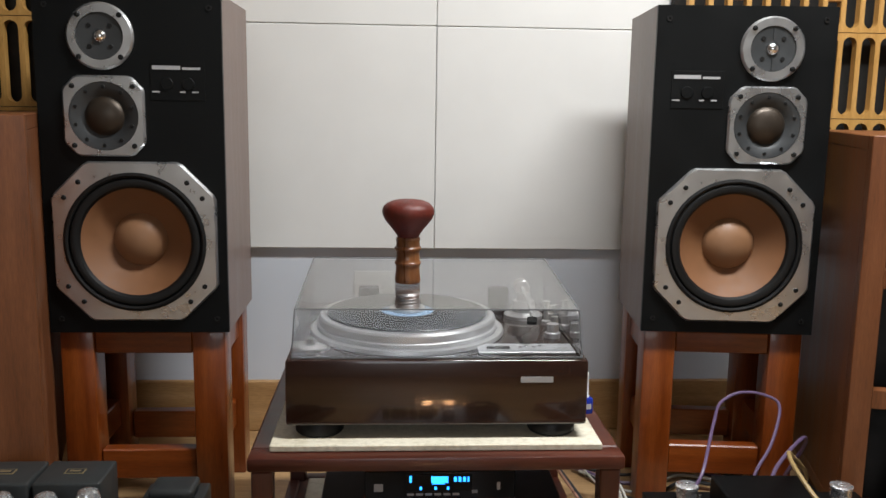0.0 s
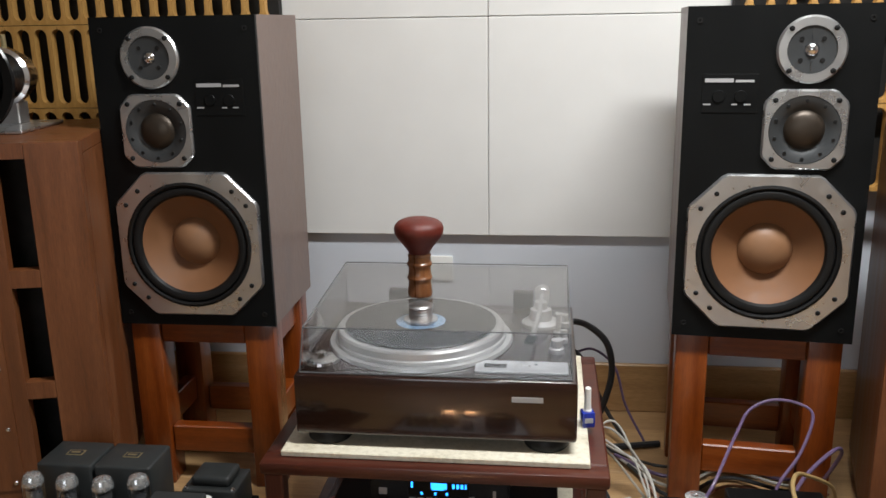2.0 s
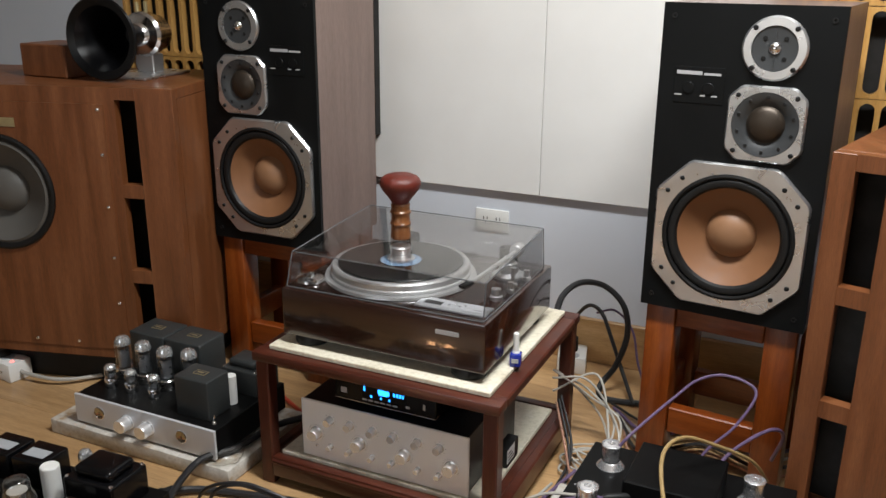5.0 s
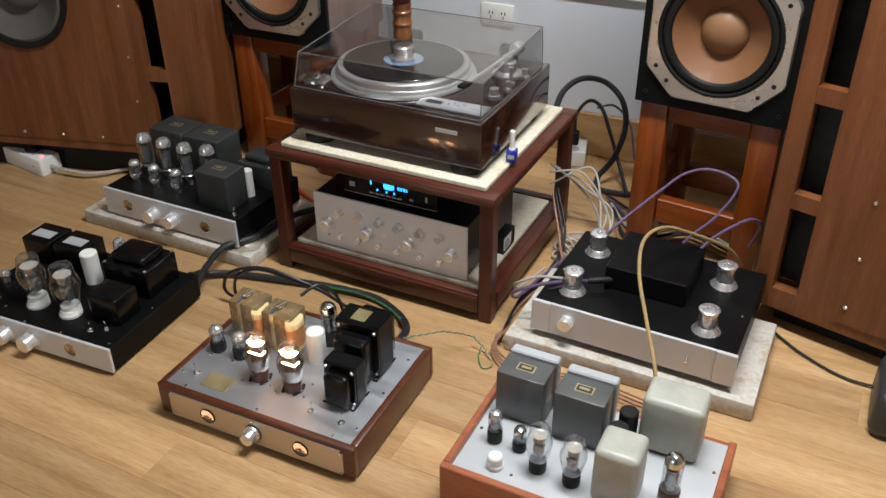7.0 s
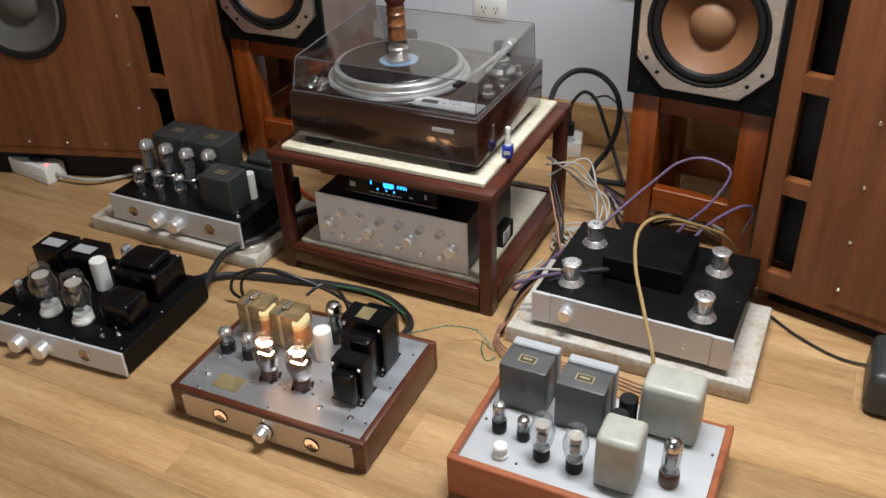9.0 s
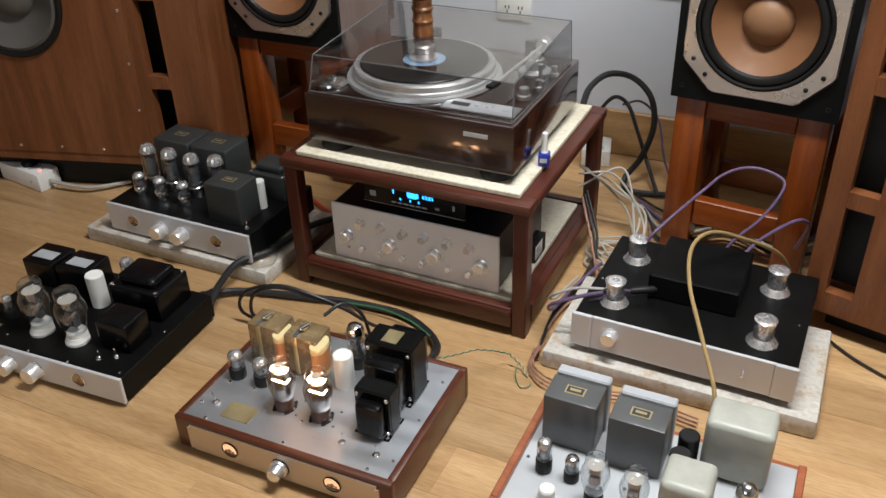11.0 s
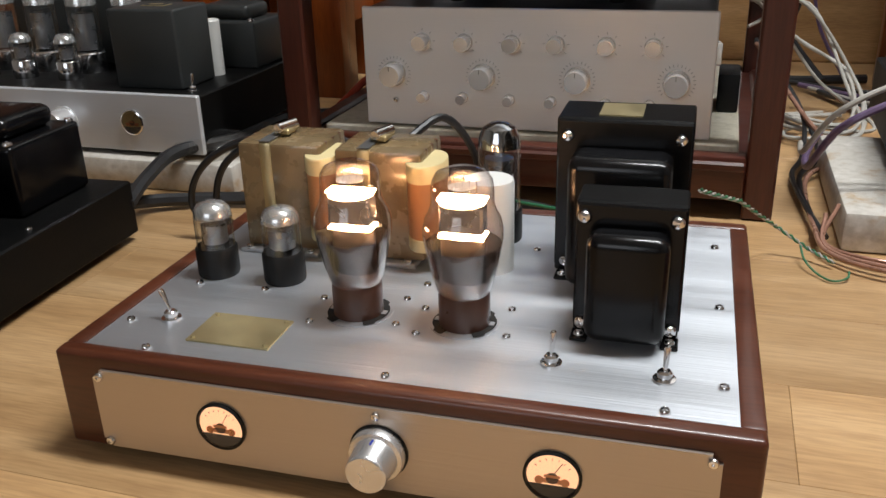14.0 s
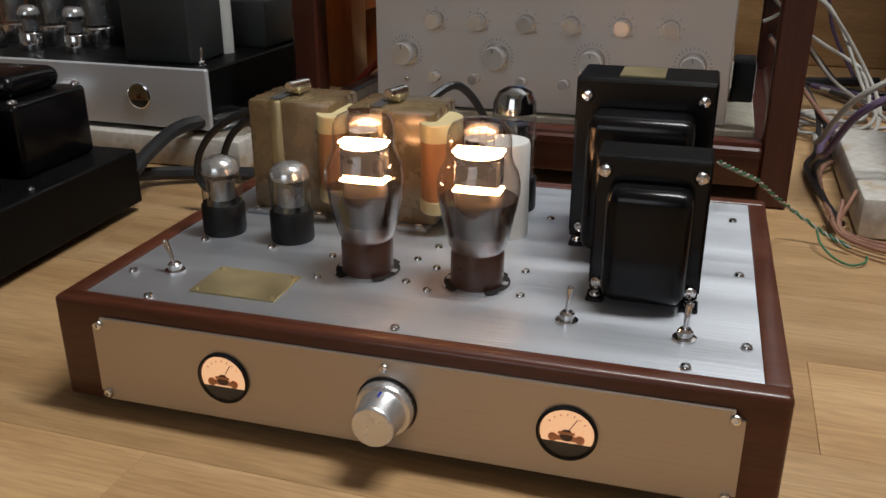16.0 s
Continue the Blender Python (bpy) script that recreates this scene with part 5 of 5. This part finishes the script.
part("switch_lever", rod(0.003, 0.018, 0.0006, 14, facing(0.861, SY0, 0.112) @ Matrix.Rotation(radians(20), 4, "X")), CHROME, s5)
part("cover", block(0.628, 0.816, 1.412, 1.590, SZ1, 0.203, 0.003), BLACK_METAL, s5, "raised black cover box")
for x, y in ((0.567, 1.548), (0.570, 1.362), (0.876, 1.545), (0.880, 1.352)):
    cap = part("valve_cap", turned([(0, 0), (0.0315, 0), (0.0315, 0.003), (0.0285, 0.006), (0.024, 0.013), (0.0205, 0.016), (0.0205, 0.050), (0.0225, 0.052), (0.0225, 0.057), (0.019, 0.059), (0.008, 0.059), (0.007, 0.056), (0, 0.056)], 36, Matrix.Translation((x, y, SZ1 - 0.001))), KNOB, s5, "turned silver cap")
    part("cap_screw", rod(0.004, 0.003, 0.0006, 12, Matrix.Translation((x, y, SZ1 + 0.055))), CHROME, cap)
for x, y in ((0.62, 1.62), (0.70, 1.62), (0.76, 1.62), (0.52, 1.44), (0.94, 1.44)):
    screw(s5, x, y, SZ1 - 0.001, 0.0034)


s5.matrix_world = Matrix.Translation((0.736, 1.462, 0)) @ pose(0, 0, 0, 0, 0, -1.3) @ Matrix.Translation((-0.731, -1.458, 0))

# ---- power strip, sockets and cables ----
strip = thing("power_strip", -1.368, 1.492, 0, -8, "white power strip with a red light and plug on the floor", "power strip")
part("body", block(-0.27, 0.125, -0.038, 0.038, 0, 0.060, 0.005, 2), WHITE, strip)
for x in (-0.2, -0.11, -0.02, 0.062):
    s = part("socket", turned([(0, 0), (0.021, 0), (0.021, 0.0015), (0, 0.0015)], 24, Matrix.Translation((x, 0, 0.060))), LIGHT_GREY, strip)
    for dx in (-0.007, 0.007):
        part("slot", block(x + dx - 0.0015, x + dx + 0.0015, -0.005, 0.005, 0.0615, 0.0620), DARK_HOLE, s)
part("lamp", rod(0.005, 0.003, 0.0008, 14, Matrix.Translation((0.105, -0.012, 0.059))), RED_LED, strip, "glowing red lamp")
screw(strip, 0.085, -0.038, 0.030, 0.004, True)
plug = thing("mains_plug", -1.330, 1.487, 0.062, 0, "black mains plug with a yellow band in the power strip", "plug")
part("body", turned([(0, 0), (0.024, 0), (0.026, 0.006), (0.024, 0.012), (0.015, 0.020), (0.013, 0.055), (0.011, 0.058), (0, 0.058)], 24), RUBBER, plug)
part("cord", sweep(bmesh.new(), [(0, 0, 0.055), (-0.004, 0, 0.085), (-0.022, 0.005, 0.125), (-0.06, 0.01, 0.165), (-0.16, 0.02, 0.19), (-0.4, 0.03, 0.1)], 0.008), BLACK_CABLE, plug)
part("tape_band", sweep(bmesh.new(), [(-0.007, 0.001, 0.094), (-0.014, 0.003, 0.110), (-0.023, 0.0055, 0.1265)], 0.0098), YELLOW, plug, "yellow tape band")

outlet = thing("wall_outlet", -0.060, Y1, 0.432, 0, "white double wall socket on the pale wall", "wall socket")
part("plate", block(-0.058, 0.058, -0.009, 0, -0.036, 0.036, 0.003, 2), WHITE, outlet)
for dx in (-0.022, 0.022):
    for a, b in ((-0.006, 0.006), (0.006, 0.006), (0, -0.008)):
        part("slot", block(dx + a - 0.0016, dx + a + 0.0016, -0.0096, -0.0088, b - 0.005, b + 0.005), DARK_HOLE, outlet)

adapter = thing("socket_box", 0.255, 2.315, 0, 14, "white socket box with a black plug on the floor", "socket box")
part("body", block(-0.045, 0.045, -0.06, 0.06, 0, 0.055, 0.005, 2), WHITE, adapter)
part("plug", block(-0.016, 0.016, -0.014, 0.022, 0.055, 0.10, 0.006, 2), RUBBER, adapter, "black plug")
part("socket", turned([(0, 0.055), (0.019, 0.055), (0.019, 0.0565), (0, 0.0565)], 20, Matrix.Translation((0.004, -0.038, 0))), LIGHT_GREY, adapter)

solid("black_box", block(1.235, 1.40, 1.33, 1.50, 0, 0.112, 0.022, 3), GREY_CAN, "small dark grey box on the floor by a cabinet", "box")


def cable(pts, r, mat, label, group="", seg=8):
    return solid("cable", sweep(bmesh.new(), pts, r, seg), mat, label, "cable", group)


cable([(-0.36, 1.115, 0.035), (-0.39, 1.18, 0.02), (-0.33, 1.235, 0.012), (-0.17, 1.275, 0.012), (-0.047, 1.30, 0.012), (0.08, 1.305, 0.012), (0.17, 1.265, 0.014), (0.225, 1.20, 0.035), (0.245, 1.13, 0.06), (0.245, 1.095, 0.065)], 0.009, BLACK_CABLE, "thick black mains cable lying on the floor")
cable([(-0.34, 1.115, 0.045), (-0.37, 1.20, 0.05), (-0.375, 1.28, 0.06), (-0.335, 1.37, 0.056), (-0.318, 1.50, 0.054), (-0.27, 1.64, 0.03), (-0.2, 1.72, 0.012)], 0.009, BLACK_CABLE, "thick black cable running back beside the stone slab")
for k in (0, 1):
    o = 0.016 * k
    cable([(-0.11 + o, 1.112, 0.045), (-0.155 + o, 1.145, 0.020), (-0.215 + o, 1.15, 0.010 + 0.3 * o), (-0.262 + 2 * o, 1.14, 0.030), (-0.266 + 2 * o, 1.14, 0.062), (-0.240 + 1.5 * o, 1.14, 0.098), (-0.190 + o, 1.142, 0.124), (-0.130, 1.150, 0.134 - 0.4 * o), (-0.060, 1.160, 0.120 - 0.4 * o), (0.0, 1.185, 0.085), (0.05, 1.22, 0.030), (0.09, 1.25, 0.012)], 0.0042, BLACK_CABLE, "thin black signal cable arching behind the amplifier", "signal cables")
cable([(0.03, 1.06, 0.16), (0.055, 1.10, 0.172), (0.075, 1.14, 0.12), (0.08, 1.16, 0.03), (0.04, 1.20, 0.012)], 0.004, BLACK_CABLE, "thin black signal cable arching behind the amplifier", "signal cables")
cable([(-0.95, 1.74, 0.012), (-1.02, 1.60, 0.012), (-1.10, 1.50, 0.02), (-1.21, 1.474, 0.026), (-1.25, 1.476, 0.028)], 0.006, WHITE_CABLE, "white mains cord of the power strip")
cable([(-0.95, 1.74, 0.012), (-0.90, 1.66, 0.03), (-0.84, 1.60, 0.09), (-0.825, 1.57, 0.10), (-0.80, 1.58, 0.11)], 0.005, WHITE_CABLE, "white cord behind the grey amplifier")
cable([(0.285, 1.965, 0.22), (0.292, 2.00, 0.31), (0.295, 2.06, 0.345), (0.320, 2.15, 0.352), (0.376, 2.2, 0.331), (0.434, 2.2, 0.279), (0.450, 2.2, 0.19), (0.425, 2.19, 0.09), (0.39, 2.16, 0.03), (0.42, 2.12, 0.012), (0.58, 2.15, 0.012)], 0.009, BLACK_CABLE, "thick black cable looping from turntable to floor")
cable([(0.255, 2.315, 0.10), (0.262, 2.30, 0.17), (0.31, 2.27, 0.235), (0.36, 2.24, 0.23), (0.40, 2.22, 0.16), (0.44, 2.20, 0.08), (0.50, 2.12, 0.012)], 0.006, BLACK_CABLE, "black cable from the socket box")
cable([(0.34, 2.26, 0.22), (0.40, 2.24, 0.245), (0.46, 2.22, 0.20), (0.49, 2.20, 0.10), (0.54, 2.16, 0.012)], 0.0035, PURPLE, "purple speaker cable behind the table", "purple cables")
rw = random.Random(21)
for k in range(5):
    j = lambda a: rw.uniform(-a, a)
    cable([(0.345, 1.86 + j(0.05), 0.20 + j(0.05)), (0.42 + j(0.02), 1.90 + j(0.05), 0.15 + j(0.04)), (0.50 + j(0.03), 1.86 + j(0.05), 0.07 + j(0.03)), (0.52 + j(0.03), 1.74 + j(0.04), 0.02 + 0.004 * k), (0.45 + j(0.03), 1.70 + j(0.04), 0.012 + 0.003 * k), (0.42 + j(0.02), 1.78 + j(0.04), 0.012 + 0.003 * k), (0.50 + j(0.03), 1.82 + j(0.05), 0.012)], 0.0030, WHITE_CABLE, "white cable hanging in a tangle beside the table", "white cables")
for k in range(3):
    o = 0.02 * k
    cable([(0.36, 1.82 + o, 0.13), (0.43, 1.70 + o, 0.05), (0.47 - o, 1.60, 0.014), (0.43 - 0.5 * o, 1.50, 0.012), (0.42, 1.40 - o, 0.014), (0.425 + 0.2 * o, 1.28, 0.012)], 0.0035, BLACK_CABLE if k else PINK_CABLE, "thin cable trailing over the floor beside the table", "thin cables")
cable([(0.585, 1.55, 0.19), (0.61, 1.57, 0.225), (0.645, 1.64, 0.250), (0.68, 1.71, 0.272), (0.715, 1.77, 0.293), (0.766, 1.79, 0.310), (0.823, 1.79, 0.304), (0.85, 1.77, 0.283), (0.815, 1.72, 0.219), (0.767, 1.68, 0.171), (0.74, 1.65, 0.12)], 0.0036, PURPLE, "purple speaker cable arching to the stand", "purple cables")
cable([(0.550, 1.36, 0.170), (0.50, 1.345, 0.155), (0.44, 1.34, 0.12), (0.42, 1.42, 0.05), (0.43, 1.55, 0.03), (0.46, 1.68, 0.03)], 0.0045, PURPLE, "purple cable at the silver amplifier", "purple cables")
cable([(0.550, 1.366, 0.175), (0.49, 1.36, 0.165), (0.435, 1.36, 0.13), (0.415, 1.45, 0.06), (0.425, 1.60, 0.03)], 0.0035, WHITE_CABLE, "white cable at the silver amplifier", "white cables")
cable([(0.78, 1.65, 0.12), (0.82, 1.70, 0.17), (0.89, 1.74, 0.22), (0.92, 1.78, 0.19), (0.90, 1.82, 0.10)], 0.0045, PURPLE, "purple cable behind the silver amplifier", "purple cables")
probe = thing("test_clip", 0.600, 1.395, SZ1 + 0.02, 28, "black insulated clip lead resting on the amplifier", "test clip")
part("sleeve", turned([(0, 0), (0.006, 0), (0.0085, 0.01), (0.0085, 0.05), (0.004, 0.06), (0, 0.06)], 18, Matrix.Rotation(radians(88), 4, "Y")), RUBBER, probe)
part("tip", turned([(0, 0.058), (0.003, 0.058), (0.003, 0.075), (0, 0.078)], 12, Matrix.Rotation(radians(88), 4, "Y")), CHROME, probe)
part("lead", sweep(bmesh.new(), [(0.002, 0, 0), (-0.02, 0, 0.002), (-0.05, -0.01, -0.002), (-0.09, 0.0, -0.02)], 0.003), PURPLE, probe)
cable([(0.835, 1.103, 0.06), (0.830, 1.12, 0.17), (0.778, 1.22, 0.226), (0.731, 1.32, 0.264), (0.714, 1.40, 0.300), (0.737, 1.48, 0.298), (0.789, 1.56, 0.253), (0.866, 1.66, 0.177), (0.90, 1.72, 0.10)], 0.0042, YELLOW_CABLE, "ochre yellow cable arching over the silver amplifier")
def twisted(pts, off, turns, phase):
    """Points of one strand winding round a line."""
    v = [Vector(p) for p in pts]
    out, n = [], 14
    for i in range(len(v) - 1):
        for j in range(n):
            w = v[i].lerp(v[i + 1], j / n)
            a = phase + turns * 2 * math.pi * (i + j / n)
            out.append((w.x + off * math.cos(a) * 0.7, w.y + off * math.cos(a) * 0.7, w.z + off * math.sin(a)))
    return out + [tuple(v[-1])]


PAIR = [(0.297, 1.06, 0.13), (0.316, 1.115, 0.107), (0.335, 1.17, 0.085), (0.357, 1.215, 0.056), (0.380, 1.245, 0.032), (0.41, 1.24, 0.014), (0.436, 1.218, 0.008)]
cable(twisted(PAIR, 0.0013, 2.5, 0), 0.0012, GREEN_CABLE, "thin green wire twisted with a pale one", "twisted wires", 6)
cable(twisted(PAIR, 0.0013, 2.5, math.pi), 0.0010, WHITE_CABLE, "thin pale wire twisted with the green one", "twisted wires", 6)
cable([(0.404, 1.238, 0.016), (0.407, 1.215, 0.010), (0.418, 1.196, 0.004), (0.432, 1.182, 0.003), (0.446, 1.190, 0.004), (0.449, 1.200, 0.007)], 0.0012, GREEN_CABLE, "loose curled end of thin dark green wire", "twisted wires", 6)
cable([(-0.06, 1.285, 0.02), (0.04, 1.29, 0.024), (0.12, 1.275, 0.024), (0.19, 1.235, 0.03)], 0.0022, GREEN_CABLE, "dark green cable lying before the table")
for k in range(3):
    o = 0.012 * k
    cable([(0.42 + o, 1.30, 0.02 + o), (0.43, 1.24 + o, 0.012), (0.48, 1.20 + o, 0.012), (0.56, 1.20 + o, 0.012), (0.66, 1.22 + o, 0.012), (0.80, 1.20 + o, 0.014)], 0.0024, PINK_CABLE, "clear copper-coloured cable on the floor by the slab", "copper cables")
cable([(-0.16, 1.70, 0.088), (-0.22, 1.62, 0.10), (-0.27, 1.60, 0.06), (-0.34, 1.66, 0.012), (-0.45, 1.72, 0.012)], 0.006, RED_CABLE, "red-orange cable behind the table leg")
for k in range(5):
    o = 0.05 * k
    cable([(0.44 + 0.3 * o, 2.10 - 0.5 * o, 0.012), (0.58, 2.02 - o, 0.014), (0.72, 2.10 - 0.8 * o, 0.012), (0.86, 2.0 - 0.6 * o, 0.02), (0.95, 2.12 - o, 0.012)], 0.004 + 0.001 * (k % 2), (BLACK_CABLE, PURPLE, WHITE_CABLE, BLACK_CABLE, PINK_CABLE)[k], "cable lying in a tangle under the speaker stand", "cables under the stand")
cable([(1.0, 1.62, 0.008), (1.08, 1.555, 0.006), (1.18, 1.505, 0.006), (1.27, 1.50, 0.010), (1.30, 1.49, 0.02)], 0.003, BLACK_CABLE, "thin black cable along the cabinet base")
bag = bmesh.new()
bmesh.ops.create_icosphere(bag, subdivisions=3, radius=0.05)
for v in bag.verts:
    n = noise.noise(v.co * 45) * 0.012 + noise.noise(v.co * 110) * 0.006
    v.co = v.co * (1 + n * 12)
    v.co.z = max(0.0, v.co.z * 0.42 + 0.012)
    v.co.x *= 1.1
bmesh.ops.translate(bag, vec=(-0.352, 1.330, 0.0425), verts=bag.verts)
solid("plastic_bag", bag, glass("crumpled_film", (0.93, 0.92, 0.90), 0.25), "crumpled clear plastic bag on the stone slab", "plastic bag")

adp = thing("power_adapter", 0.318, 1.56, 0.0845, 0, "small black power adapter with a white sticker on the shelf", "adapter")
part("body", block(-0.012, 0.016, -0.030, 0.045, 0, 0.052, 0.003, 2), RUBBER, adp)
stk = part("sticker", block(0.0158, 0.0166, -0.030, 0.018, 0.012, 0.048), WHITE_MARK, adp, "white printed sticker")
for k in range(3):
    part("print_bar", block(0.0164, 0.0171, -0.025, 0.012 - 0.008 * k, 0.018 + 0.009 * k, 0.021 + 0.009 * k), DARK_MARK, stk)

# ---- floor boards ----
floor = tagged(new("floor"), "honey-brown laminate floor of long boards", "floor", kind="structure")
part("subfloor", block(X0, X1, Y0, Y1, -0.08, -0.0125), DARK_MARK, floor)
PL, PWD = 1.82, 0.130
shapes = {}


def plank(x0, x1, y0):
    key = round(x1 - x0, 3)
    if key not in shapes:
        shapes[key] = part("plank", block(0.0001, key - 0.0001, 0.0001, PWD - 0.0001, -0.012, 0, 0.0004), FLOOR_WOOD, floor)
        p = shapes[key]
    else:
        p = shapes[key].copy()
        scene.collection.objects.link(p)
    p.location = (x0, y0, 0)


FY0 = Y0 - 0.04
for row in range(int((Y1 - FY0) / PWD) + 1):
    x = X0 - (row * 0.70 - 0.86) % PL
    while x < X1:
        a, b = max(x, X0), min(x + PL, X1)
        if b - a > 0.02:
            plank(a, b, FY0 + row * PWD)
        x += PL
